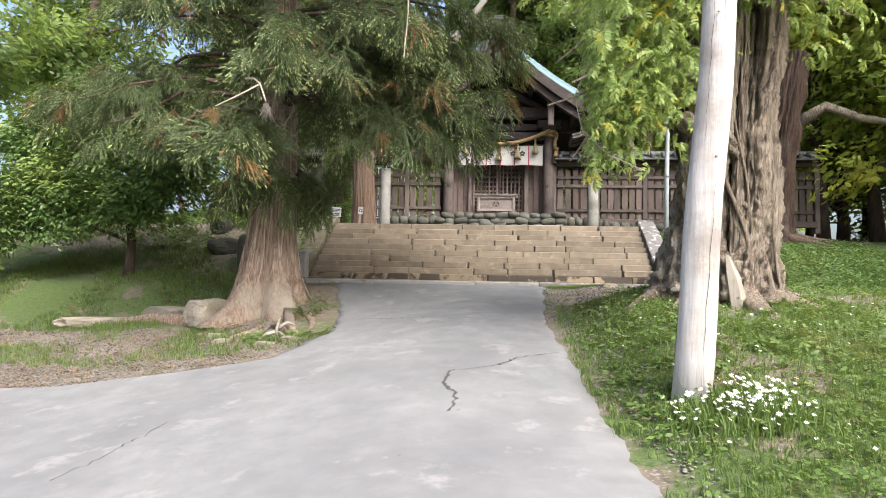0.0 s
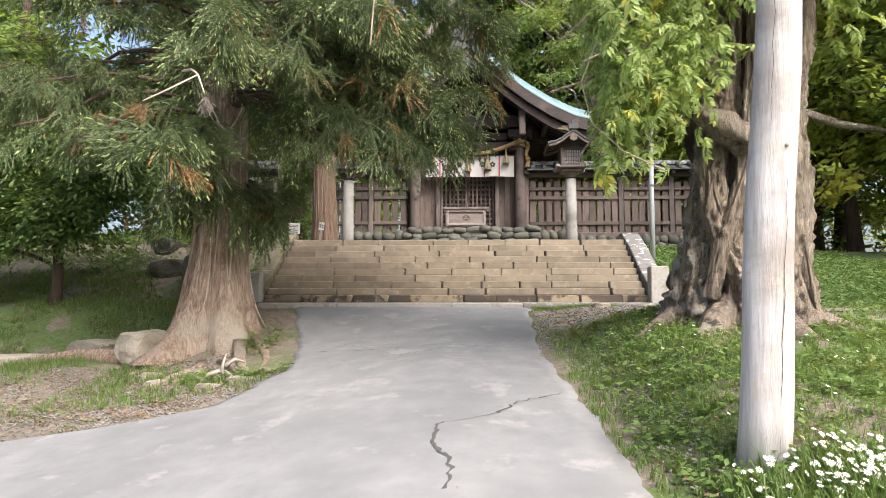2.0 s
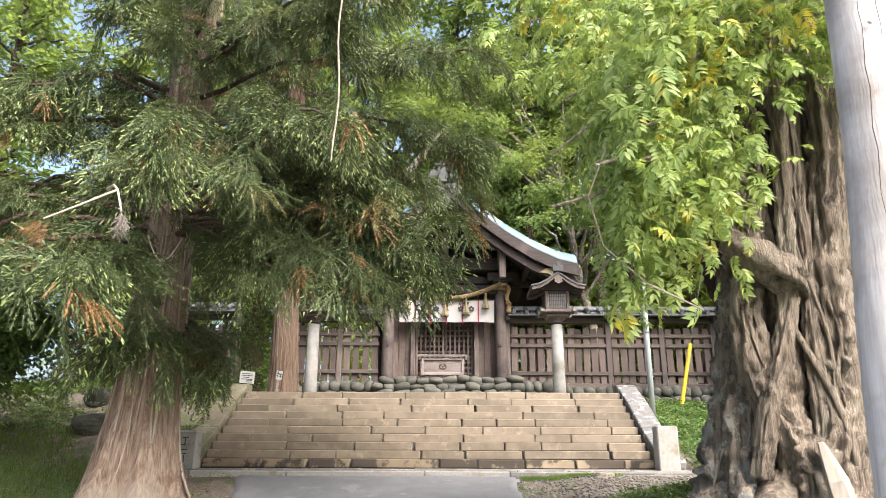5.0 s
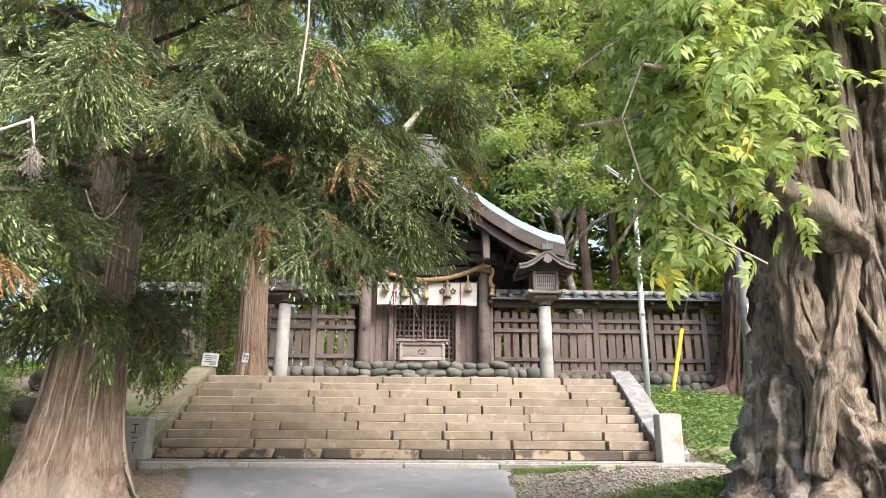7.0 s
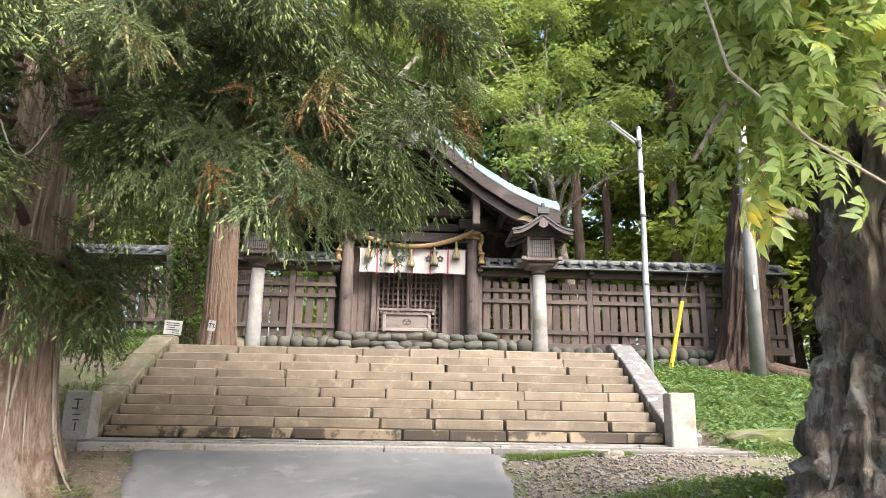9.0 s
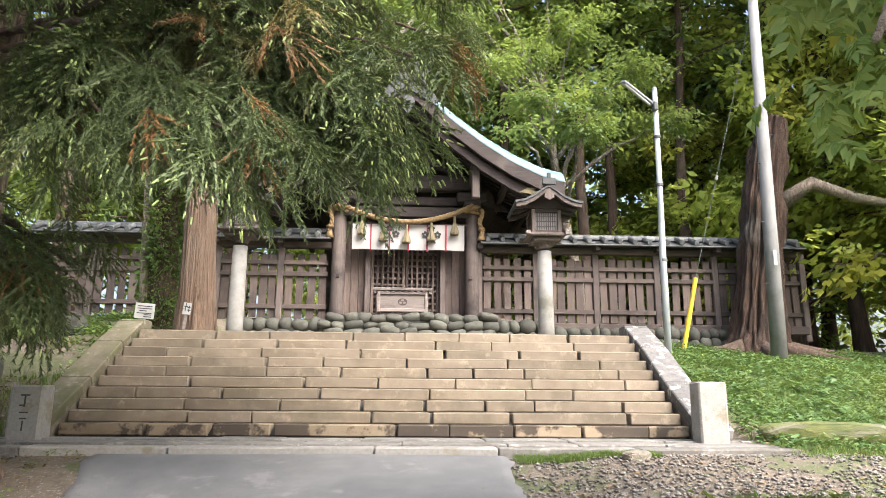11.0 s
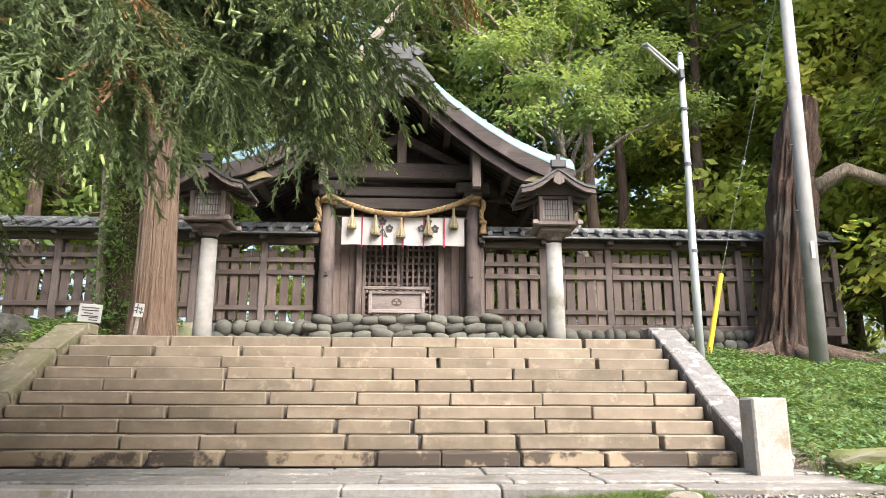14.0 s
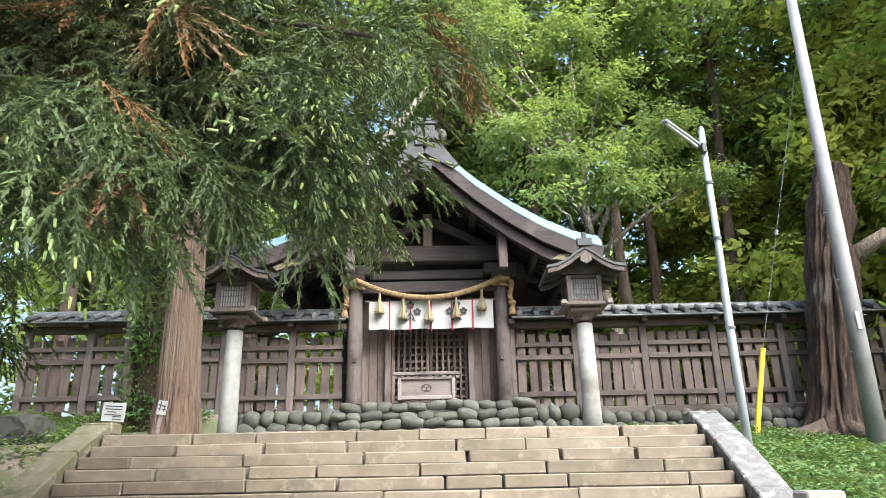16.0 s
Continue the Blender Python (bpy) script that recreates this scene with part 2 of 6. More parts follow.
LITTER = leaf_mat("fallen_leaves", (0.12, 0.075, 0.045), (0.24, 0.165, 0.105), (0.20, 0.17, 0.07), 1.2, 0.55, 0.65, 0.1, 0.8)
PETAL = leaf_mat("white_petals", (0.78, 0.78, 0.76), (0.86, 0.86, 0.86), (0.80, 0.80, 0.74), 1.0, 0.5, 0.6, 0.3)
FLOWER_EYE = plain("yellow_flower_centre", (0.60, 0.42, 0.03))


def ground_mat():
    """Earth, grass, moss and gravel, each where it lies beside the road and under the trees."""
    m = bpy.data.materials.new("woodland_ground")
    m.use_nodes = True
    n = m.node_tree.nodes
    p = n["Principled BSDF"]
    tc = n.new("ShaderNodeTexCoord")
    v = tc.outputs["Object"]
    earth = blend(m, ramp(m, noise_node(m, v, 9, 8, 0.75), 0.3, 0.7), (0.10, 0.078, 0.058), (0.20, 0.165, 0.13))
    speck = ramp(m, noise_node(m, v, 34, 4, 0.6), 0.57, 0.63)
    earth = blend(m, speck, earth, (0.26, 0.235, 0.21))
    grass = blend(m, ramp(m, noise_node(m, v, 22, 6, 0.75), 0.3, 0.7), (0.025, 0.045, 0.012), (0.12, 0.17, 0.045))
    k = ramp(m, noise_node(m, v, 0.7, 6, 0.65), 0.42, 0.56)
    attr = n.new("ShaderNodeAttribute")
    attr.attribute_name = "turf"
    mul = n.new("ShaderNodeMath")
    mul.operation = "ADD"
    wire_up(m, attr.outputs["Fac"], mul.inputs[0])
    wire_up(m, k, mul.inputs[1])
    wire_up(m, blend(m, ramp(m, mul.outputs[0], 0.75, 1.15), earth, grass), p.inputs["Base Color"])
    p.inputs["Roughness"].default_value = 0.95
    b = n.new("ShaderNodeBump")
    b.inputs["Strength"].default_value, b.inputs["Distance"].default_value = 0.8, 0.03
    wire_up(m, noise_node(m, v, 26, 8, 0.75), b.inputs["Height"])
    wire_up(m, b.outputs[0], p.inputs["Normal"])
    return m


GROUND = ground_mat()


# ---- geometry helpers ----
class Geo:
    """Collects the faces of one mesh."""

    def __init__(self):
        self.v, self.f = [], []

    def add(self, verts, faces):
        o = len(self.v)
        self.v += [tuple(p) for p in verts]
        self.f += [tuple(i + o for i in q) for q in faces]
        return self

    def box(self, c, s, ch=0.008, m=None):
        """A box with chamfered edges: centre, size, chamfer, and a turn about the centre."""
        h = [a / 2 for a in s]
        ch = min(ch, *[a * 0.45 for a in h])
        verts, idx = [], {}
        for sx in (-1, 1):
            for sy in (-1, 1):
                for sz in (-1, 1):
                    for a in range(3):
                        q = [sx * (h[0] - ch), sy * (h[1] - ch), sz * (h[2] - ch)]
                        q[a] = (sx, sy, sz)[a] * h[a]
                        idx[sx, sy, sz, a] = len(verts)
                        q = Vector(q)
                        verts.append((m @ q if m else q) + Vector(c))
        faces = []
        for a in range(3):
            b, d = (a + 1) % 3, (a + 2) % 3
            for s1 in (-1, 1):
                def key(u, w, ax, lead=s1, a=a, b=b, d=d):
                    k = [0, 0, 0]
                    k[a], k[b], k[d] = lead, u, w
                    return idx[(*k, ax)]
                q = [key(-1, -1, a), key(1, -1, a), key(1, 1, a), key(-1, 1, a)]
                faces.append(q if s1 > 0 else q[::-1])
                for s2 in (-1, 1):
                    e = [key(s2, -1, a), key(s2, 1, a), key(s2, 1, b), key(s2, -1, b)]
                    faces.append(e if s1 * s2 < 0 else e[::-1])
        for sx in (-1, 1):
            for sy in (-1, 1):
                for sz in (-1, 1):
                    t = [idx[sx, sy, sz, a] for a in range(3)]
                    faces.append(t if sx * sy * sz > 0 else t[::-1])
        return self.add(verts, faces)

    def tube(self, pts, radii, n=8, cap=True, lobes=0.0, count=5, twist=0.0, seed=0, rough=0.0, freq=4.0, along=0.5):
        """A round bar along points, with a radius at each; lobes makes its outline fluted, rough furrows it lengthwise."""
        pts = [Vector(p) for p in pts]
        if not hasattr(radii, "__len__"):
            radii = [radii] * len(pts)
        rings, up = [], None
        for i, p in enumerate(pts):
            d = (pts[min(i + 1, len(pts) - 1)] - pts[max(i - 1, 0)]).normalized()
            if up is None:
                up = d.orthogonal().normalized()
            up = (up - d * up.dot(d)).normalized()
            side = d.cross(up)
            ring = []
            for k in range(n):
                a = 2 * math.pi * k / n
                r = radii[i] * (1 + lobes * (math.sin(count * a + twist * i + seed) + 0.6 * math.sin((count * 2 + 1) * a - 0.7 * twist * i + 2 * seed)))
                if rough:
                    q = Vector((math.cos(a) * freq, math.sin(a) * freq, i * along + seed * 3.7))
                    r *= 1 + rough * (0.6 - 2.0 * abs(noise.noise(q))) + rough * 0.5 * noise.noise(q * 2.7)
                ring.append(p + (up * math.cos(a) + side * math.sin(a)) * r)
            rings.append(ring)
        faces = [(i * n + k, i * n + (k + 1) % n, (i + 1) * n + (k + 1) % n, (i + 1) * n + k) for i in range(len(pts) - 1) for k in range(n)]
        if cap:
            faces += [tuple(range(n - 1, -1, -1)), tuple((len(pts) - 1) * n + k for k in range(n))]
        return self.add([q for r in rings for q in r], faces)

    def rough_bar(self, pts, radii, rings, n, **kw):
        """A bar like tube(), with rings added so that its bark furrows show."""
        t, u = np.linspace(0, 1, rings), np.linspace(0, 1, len(pts))
        p = np.stack([np.interp(t, u, [q[a] for q in pts]) for a in range(3)], 1)
        return self.tube([tuple(q) for q in p], list(np.interp(t, u, radii)), n, **kw)

    def plate(self, outline, depth, m):
        """An outline in x and z, given thickness along y and set at the pose m."""
        k = len(outline)
        verts = [m @ Vector((x, 0, z)) for x, z in outline] + [m @ Vector((x, depth, z)) for x, z in outline]
        return self.add(verts, [tuple(range(k)), tuple(range(2 * k - 1, k - 1, -1))] + [(i, k + i, k + (i + 1) % k, (i + 1) % k) for i in range(k)])

    def strip(self, upper, lower, y0, y1):
        """A bar between two curves of x and z, from y0 to y1."""
        k = len(upper)
        verts = [(x, y, z) for y in (y0, y1) for row in (upper, lower) for x, z in row]
        f = []
        for i in range(k - 1):
            a, b, c, d = i, k + i, 2 * k + i, 3 * k + i
            f += [(a, b, b + 1, a + 1), (c, c + 1, d + 1, d), (a, a + 1, c + 1, c), (b, d, d + 1, b + 1)]
        f += [(0, 2 * k, 3 * k, k), (k - 1, 2 * k - 1, 4 * k - 1, 3 * k - 1)]
        return self.add(verts, f)

    def mesh(self, name, material, smooth=False):
        me = bpy.data.meshes.new(name)
        me.from_pydata(self.v, [], self.f)
        me.materials.append(material)
        if smooth:
            me.polygons.foreach_set("use_smooth", [True] * len(me.polygons))
        me.update()
        return me


def part(name, geo, material, parent=None, label="", smooth=False):
    """One mesh object, under a thing or a part."""
    ob = new(name, geo.mesh(name, material, smooth) if isinstance(geo, Geo) else geo)
    if parent:
        ob.parent = parent
    return tagged(ob, label)


def thing(name, label, category, group="", kind="", at=(0, 0, 0)):
    ob = new(name)
    ob.location = at
    return tagged(ob, label, category, group, kind)


def tri_mesh(name, verts, tris, material):
    """A mesh of triangles from arrays."""
    me = bpy.data.meshes.new(name)
    nv, nt = len(verts), len(tris)
    me.vertices.add(nv)
    me.vertices.foreach_set("co", np.asarray(verts, np.float32).ravel())
    me.loops.add(nt * 3)
    me.loops.foreach_set("vertex_index", np.asarray(tris, np.int32).ravel())
    me.polygons.add(nt)
    me.polygons.foreach_set("loop_start", np.arange(0, nt * 3, 3, dtype=np.int32))
    me.materials.append(material)
    me.update(calc_edges=True)
    return me


def scatter(name, shapes, places, material, rng):
    """Copies of small shapes joined into one mesh; places: rows of position, direction, size, roll."""
    V, T, o = [], [], 0
    for pos, way, size, roll in places:
        sv, st = shapes[rng.integers(len(shapes))]
        d = np.array(way, float)
        d /= np.linalg.norm(d) + 1e-9
        s = np.cross((0, 0, 1.0), d)
        s = s / np.linalg.norm(s) if np.linalg.norm(s) > 1e-3 else np.array((1.0, 0, 0))
        u = np.cross(d, s)
        c, k = math.cos(roll), math.sin(roll)
        m = np.stack([d, s * c + u * k, u * c - s * k])
        V.append(sv @ m * size + np.asarray(pos))
        T.append(st + o)
        o += len(sv)
    return tri_mesh(name, np.concatenate(V), np.concatenate(T), material)


def clear_of_walk(p):
    """True where a leaf would not hang on the line walked."""
    return not (abs(p[0] - 0.4) < 1.0 and p[1] < 10.9 and p[2] < 4.3 + 0.1 * p[1])


# ---- ground ----
def ss(a, b, v):
    """Smooth step from 0 at a to 1 at b."""
    t = np.clip((v - a) / (b - a), 0, 1)
    return t * t * (3 - 2 * t)


def ground_z(x, y):
    """Height of the natural ground: a road climbing to the stairs, banks beside them, woods behind."""
    x, y = np.asarray(x, float), np.asarray(y, float)
    road_z = 1.326 + 0.158 * (np.clip(y, -12, 14.8) - 8.76)
    cross = 0.12 * np.clip(x, -4.5, 0) * (1 - ss(12.5, 14.6, y) * ss(-3.9, -3.0, x))
    bank = 0.36 * ss(1.35, 2.5, x) * ss(6.2, 9.5, y) * (1 - ss(11.3, 13.4, y)) + 0.10 * ss(1.5, 2.2, x)
    low = road_z + cross + bank
    mid = np.interp(y, [14.8, 16, 18.4, 22, 24, 27, 40, 90], [2.28, 2.20, 3.55, 3.80, 4.30, 4.55, 4.9, 6])
    right = np.interp(y, [14.8, 16, 17.4, 19, 21, 24, 27, 40, 90], [2.30, 2.5, 3.05, 3.50, 3.66, 4.22, 4.5, 4.9, 6]) - 0.05 * np.clip(x - 4.2, 0, 5)
    left = np.interp(y, [14.8, 16, 17.4, 19, 21, 25, 27, 40, 90], [2.15, 2.45, 3.0, 3.72, 4.1, 4.75, 4.8, 4.9, 6])
    high = mid + (right - mid) * ss(3.6, 4.1, x) + (left - mid) * ss(-3.6, -4.1, x)
    k = ss(13.9, 15.2, y)
    z = low * (1 - k) + high * k
    far = np.hypot(x, y - 12)
    z = z + 0.05 * np.sin(x * 1.7 + 0.6) * np.sin(y * 1.3) * ss(3.9, 5.5, np.abs(x)) - 0.02 * np.clip(far - 60, 0, 100)
    return z


def make_ground():
    xs = np.unique(np.concatenate([np.linspace(-12, 12, 161), np.linspace(-200, -12, 24), np.linspace(12, 200, 24)]))
    ys = np.unique(np.concatenate([np.linspace(-4, 30, 211), np.linspace(-160, -4, 20), np.linspace(30, 260, 26)]))
    X, Y = np.meshgrid(xs, ys)
    Z = ground_z(X, Y)
    V = np.stack([X.ravel(), Y.ravel(), Z.ravel()], 1)
    nx, ny = len(xs), len(ys)
    i = (np.arange(ny - 1)[:, None] * nx + np.arange(nx - 1)).ravel()
    T = np.concatenate([np.stack([i, i + 1, i + nx + 1], 1), np.stack([i, i + nx + 1, i + nx], 1)])
    me = tri_mesh("ground", V, T, GROUND)
    x, y = V[:, 0], V[:, 1]
    turf = 0.75 * ss(1.3, 1.7, x) * (1 - ss(12.2, 13.2, y)) * (1 - 0.7 * ss(4.6, 5.4, x) * (1 - ss(6.2, 7.4, x)))
    turf = np.maximum(turf, 1.15 * ss(3.9, 4.5, x) * ss(14.2, 15.2, y) * (1 - ss(22.5, 24, y)))
    turf = np.maximum(turf, 0.8 * ss(-4.2, -5.2, x) * ss(12.6, 13.6, y) * (1 - ss(15.2, 16.4, y)))
    turf = np.maximum(turf, 0.45 * ss(-4.2, -5.2, x) * ss(19, 20.5, y))
    turf = np.maximum(turf, 0.55 * ss(8, 11, np.abs(x)))
    a = me.attributes.new("turf", "FLOAT", "POINT")
    a.data.foreach_set("value", turf.astype(np.float32))
    me.polygons.foreach_set("use_smooth", [True] * len(me.polygons))
    ob = new("ground", me)
    tagged(ob, "sloping woodland ground of earth, turf and fallen leaves", "ground", kind="structure")


make_ground()

# the concrete approach road: a drive from the foreground up to the kerb
ROAD_LEFT = [(-14, -12), (-14, 7.2), (-9, 8.6), (-5.05, 9.55), (-3.2, 9.85), (-2.1, 10.15), (-1.75, 11.5), (-2.05, 13.1), (-2.4, 14.2), (-2.5, 14.76)]
ROAD_RIGHT = [(2.6, -12), (2.2, 0), (1.85, 4.5), (1.52, 6.4), (1.44, 7.2), (1.36, 8.05), (1.26, 9.7), (1.10, 11.6), (1.18, 13.4), (1.22, 14.76)]


def make_road():
    rng = np.random.default_rng(3)
    ys = np.unique(np.concatenate([np.linspace(-12, 4, 20), np.linspace(4, 14.76, 150)]))
    ly, lx = [p[1] for p in ROAD_LEFT[1:]], [p[0] for p in ROAD_LEFT[1:]]
    ry, rx = [p[1] for p in ROAD_RIGHT], [p[0] for p in ROAD_RIGHT]
    rows, n = [], 40
    for y in ys:
        a = np.interp(y, ly, lx) + 0.03 * math.sin(y * 9) + rng.normal(0, 0.012)
        b = np.interp(y, ry, rx) + 0.02 * math.sin(y * 7 + 1) + rng.normal(0, 0.012)
        x = a + (b - a) * np.linspace(0, 1, n)
        rows.append(np.stack([x, np.full(n, y), ground_z(x, y) + 0.025 + 0.004 * np.sin(x * 2 + y)], 1))
    top = np.concatenate(rows)
    V = np.concatenate([top, top - (0, 0, 0.12)])
    k, N = len(ys), len(top)
    i = (np.arange(k - 1)[:, None] * n + np.arange(n - 1)).ravel()
    T = [np.stack([i, i + 1, i + n + 1], 1), np.stack([i, i + n + 1, i + n], 1)]
    e = np.arange(k - 1) * n
    for q, flip in ((e, True), (e + n - 1, False)):
        a, b = (q, q + n) if flip else (q + n, q)
        T += [np.stack([a, b, b + N], 1), np.stack([a, b + N, a + N], 1)]
    me = tri_mesh("road", V, np.concatenate(T), CONCRETE)
    me.polygons.foreach_set("use_smooth", [True] * len(me.polygons))
    tagged(new("road", me), "pale grey worn concrete approach drive with cracks", "road", kind="structure")


make_road()


def crack(name, pts, width, label):
    """A jagged crack, a thin dark ribbon that follows the paving."""
    rng = random.Random(len(pts) * 7 + int(width * 1000))
    line = []
    for (x0, y0), (x1, y1) in zip(pts, pts[1:]):
        k = max(2, int(math.hypot(x1 - x0, y1 - y0) / 0.045))
        for j in range(k):
            t = j / k
            line.append((x0 + (x1 - x0) * t + rng.gauss(0, 0.014), y0 + (y1 - y0) * t + rng.gauss(0, 0.014)))
    g, V, F = Geo(), [], []
    for j, (x, y) in enumerate(line):
        w = width * rng.uniform(0.25, 1.0)
        z = float(ground_z(x, y)) + 0.031
        V += [(x - w / 2, y - w / 3, z), (x + w / 2, y + w / 3, z)]
        if j:
            F.append((2 * j - 2, 2 * j - 1, 2 * j + 1, 2 * j))
    g.add(V, F)
    tagged(part(name, g, CRACK), label, "crack", kind="structure")


crack("crack", [(0.20, 7.75), (0.24, 8.05), (0.08, 8.5), (0.10, 8.92), (0.5, 9.1), (0.75, 9.5), (1.2, 9.78)], 0.035, "jagged open crack across the concrete drive")
crack("crack", [(-1.7, 12.3), (-0.9, 12.0), (0.2, 11.8), (0.9, 11.6)], 0.02, "fine crack across the concrete drive")
crack("crack", [(-1.4, 12.7), (-0.5, 11.5), (0.4, 11.7)], 0.012, "fine crack across the concrete drive")
crack("crack", [(-2.5, 6.8), (-2.35, 7.1), (-2.2, 8.0)], 0.015, "fine crack across the concrete drive")


# ---- stairs ----
RISE, RUN, Y0, Z0, HALF = 0.135, 0.217, 16.0, 2.4, 3.5


def stone_mesh(name, size, material, seed, ch=0.012):
    """A dressed block with slightly uneven faces and worn arrises."""
    g = Geo().box((0, 0, 0), size, ch)
    r = random.Random(seed)
    g.v = [(x + r.uniform(-1, 1) * 0.004, y + r.uniform(-1, 1) * 0.004, z + r.uniform(-1, 1) * 0.003) for x, y, z in g.v]
    return g.mesh(name, material)


def make_stairs():
    r = random.Random(11)
    base = tagged(part("stairs", Geo().add(
        [(x, y, z) for x in (-HALF, HALF) for y, z in ((Y0 + 0.06, Z0 - 0.1), (Y0 + 0.06, Z0 + 0.02), (Y0 + 10 * RUN + 0.06, Z0 + 9.6 * RISE), (Y0 + 10 * RUN + 0.3, Z0 + 9.6 * RISE), (Y0 + 10 * RUN + 0.3, Z0 - 0.1))],
        [(0, 1, 2, 3, 4), (9, 8, 7, 6, 5), (0, 5, 6, 1), (1, 6, 7, 2), (2, 7, 8, 3), (3, 8, 9, 4), (4, 9, 5, 0)]), CRACK),
        "broad flight of ten worn tan stone steps", "stairs", kind="structure")
    for i in range(10):
        x = -HALF + 0.004
        while x < HALF - 0.05:
            w = r.uniform(0.55, 1.4)
            if HALF - x - w < 0.35:
                w = HALF - x - 0.004
            gap = r.choice((0.006, 0.01, 0.016, 0.03, 0.045))
            me = stone_mesh("step_stone", (w - gap, RUN + 0.12, RISE - 0.004), STEP_WET if i == 0 else STEP, i * 50 + int(x * 10))
            ob = part("step_stone", me, None, base)
            ob.location = (x + w / 2, Y0 + i * RUN + (RUN + 0.12) / 2 + r.uniform(-0.014, 0.014), Z0 + (i + 0.5) * RISE + r.uniform(-0.004, 0.003))
            ob.rotation_euler = (0, r.uniform(-0.004, 0.004), r.uniform(-0.006, 0.006))
            x += w


def make_stringer(sx, label, stone):
    """A sloping side wall of the stairs with three long cap stones."""
    st = thing("stair_side_wall", label, "side wall", kind="structure")
    ya, yb, off = 15.72, 18.5, 0.10
    s = RISE / RUN
    def top(y):
        return Z0 + off + max(0.0, min(y - Y0 + 0.12, 10 * RUN + 0.05)) * s
    x0, x1 = (HALF + 0.004, HALF + 0.36) if sx > 0 else (-HALF - 0.36, -HALF - 0.004)
    cuts = [Y0 - 0.28, 16.75, 17.55, 18.22]
    for a, b in zip(cuts, cuts[1:]):
        g = Geo()
        ln = math.hypot(b - a, top(b) - top(a))
        ang = math.atan2(top(b) - top(a), b - a)
        g.box(((x0 + x1) / 2, (a + b) / 2, (top(a) + top(b)) / 2 - 0.05), (x1 - x0, ln - 0.006, 0.14), 0.015, Matrix.Rotation(ang, 3, "X"))
        part("cap_stone", g, stone, st)
    g = Geo().box(((x0 + x1) / 2, 18.36, top(18.3) - 0.03), (x1 - x0, 0.27, 0.14), 0.015)
    part("cap_stone", g, stone, st)
    low = [(Y0 - 0.25, 2.2), (Y0 - 0.25, top(Y0 - 0.25) - 0.08), (18.2, top(18.2) - 0.1), (18.5, top(18.4) - 0.1), (18.5, 2.2)]
    k = len(low)
    V = [(x, y, z) for x in (x0 + 0.012, x1 - 0.012) for y, z in low]
    part("wall_core", Geo().add(V, [tuple(range(k)), tuple(range(2 * k - 1, k - 1, -1))] + [(i, (i + 1) % k, k + (i + 1) % k, k + i) for i in range(k)]), STEP, st)


make_stairs()
make_stringer(1, "sloping lichen-spotted grey granite wall edging the stairs", LICHEN_STONE)
make_stringer(-1, "sloping mossy tan stone wall edging the stairs", MOSS_STONE)


def make_kerb():
    """The level strip of slabs in front of the stairs."""
    r = random.Random(5)
    k = tagged(part("pavement", Geo().box((0.05, 15.4, 2.25), (7.9, 1.16, 0.14), 0.01), GRANITE), "strip of granite slabs before the stairs", "pavement", kind="structure")
    x = -3.95
    for w in (0.75, 1.32, 1.88, 1.16, 1.35, 1.56):
        ob = part("kerb_stone", stone_mesh("kerb_stone", (w - 0.014, 0.26, 0.2), GRANITE_PALE if -3.3 < x < 0.6 else GRANITE, int(w * 100)), None, k)
        ob.location = (x + w / 2, 14.9, 2.262 + r.uniform(-0.004, 0.004))
        x += w
    for row in range(2):
        x = -3.95
        while x < 4.0:
            w = min(r.uniform(0.7, 1.3), 4.02 - x)
            ob = part("slab", stone_mesh("slab", (w - 0.008, 0.475, 0.1), GRANITE, int(x * 31) + row), None, k)
            ob.location = (x + w / 2, 15.275 + row * 0.48, 2.335 + row * 0.012 + r.uniform(-0.004, 0.004))
            x += w


make_kerb()


def stub(x, label, width=0.305, tall=0.68):
    g = Geo().box((0, 0, tall / 2 - 0.02), (width, 0.26, tall), 0.02)
    r = random.Random(int(x * 10) + 100)
    g.v = [(a + r.uniform(-1, 1) * 0.006, b + r.uniform(-1, 1) * 0.006, c + r.uniform(-1, 1) * 0.005) for a, b, c in g.v]
    ob = part("stone_post", g, GRANITE_PALE)
    ob.location = (x, 15.55, 2.36)
    return tagged(ob, label, "post", "stone posts at the foot of the stairs")


stub(3.53, "short square pale granite post with damp stains")
left_stub = stub(-3.54, "short square pale granite post with carved characters", 0.32, 0.58)
for dx, dz, w, h in ((0, 0.50, 0.09, 0.016), (0, 0.44, 0.016, 0.11), (-0.03, 0.40, 0.05, 0.014), (0.0, 0.33, 0.09, 0.014), (0.0, 0.27, 0.07, 0.014), (0, 0.20, 0.014, 0.10)):
    part("carved_stroke", Geo().box((dx, -0.134, dz - 0.04), (w, 0.006, h), 0.002), CRACK, left_stub)


# ---- cobble walls under the gate and fence ----
def cobble_mesh(i, sub=2, blunt=0.0):
    bm = bmesh.new()
    bmesh.ops.create_icosphere(bm, subdivisions=sub, radius=0.5)
    for v in bm.verts:
        v.co = v.co.lerp(Vector([max(-0.34, min(0.34, a)) for a in v.co]) * 1.25, blunt)
        v.co *= 1 + 0.22 * noise.noise(v.co * 1.6 + Vector((i * 7.1, 0, 0)))
    me = bpy.data.meshes.new("cobble")
    bm.to_mesh(me)
    bm.free()
    me.materials.append(COBBLE)
    me.polygons.foreach_set("use_smooth", [True] * len(me.polygons))
    return me


COBBLES = [cobble_mesh(i) for i in range(5)]
FLAT_STONES = [cobble_mesh(i + 9, 2, 0.75) for i in range(5)]


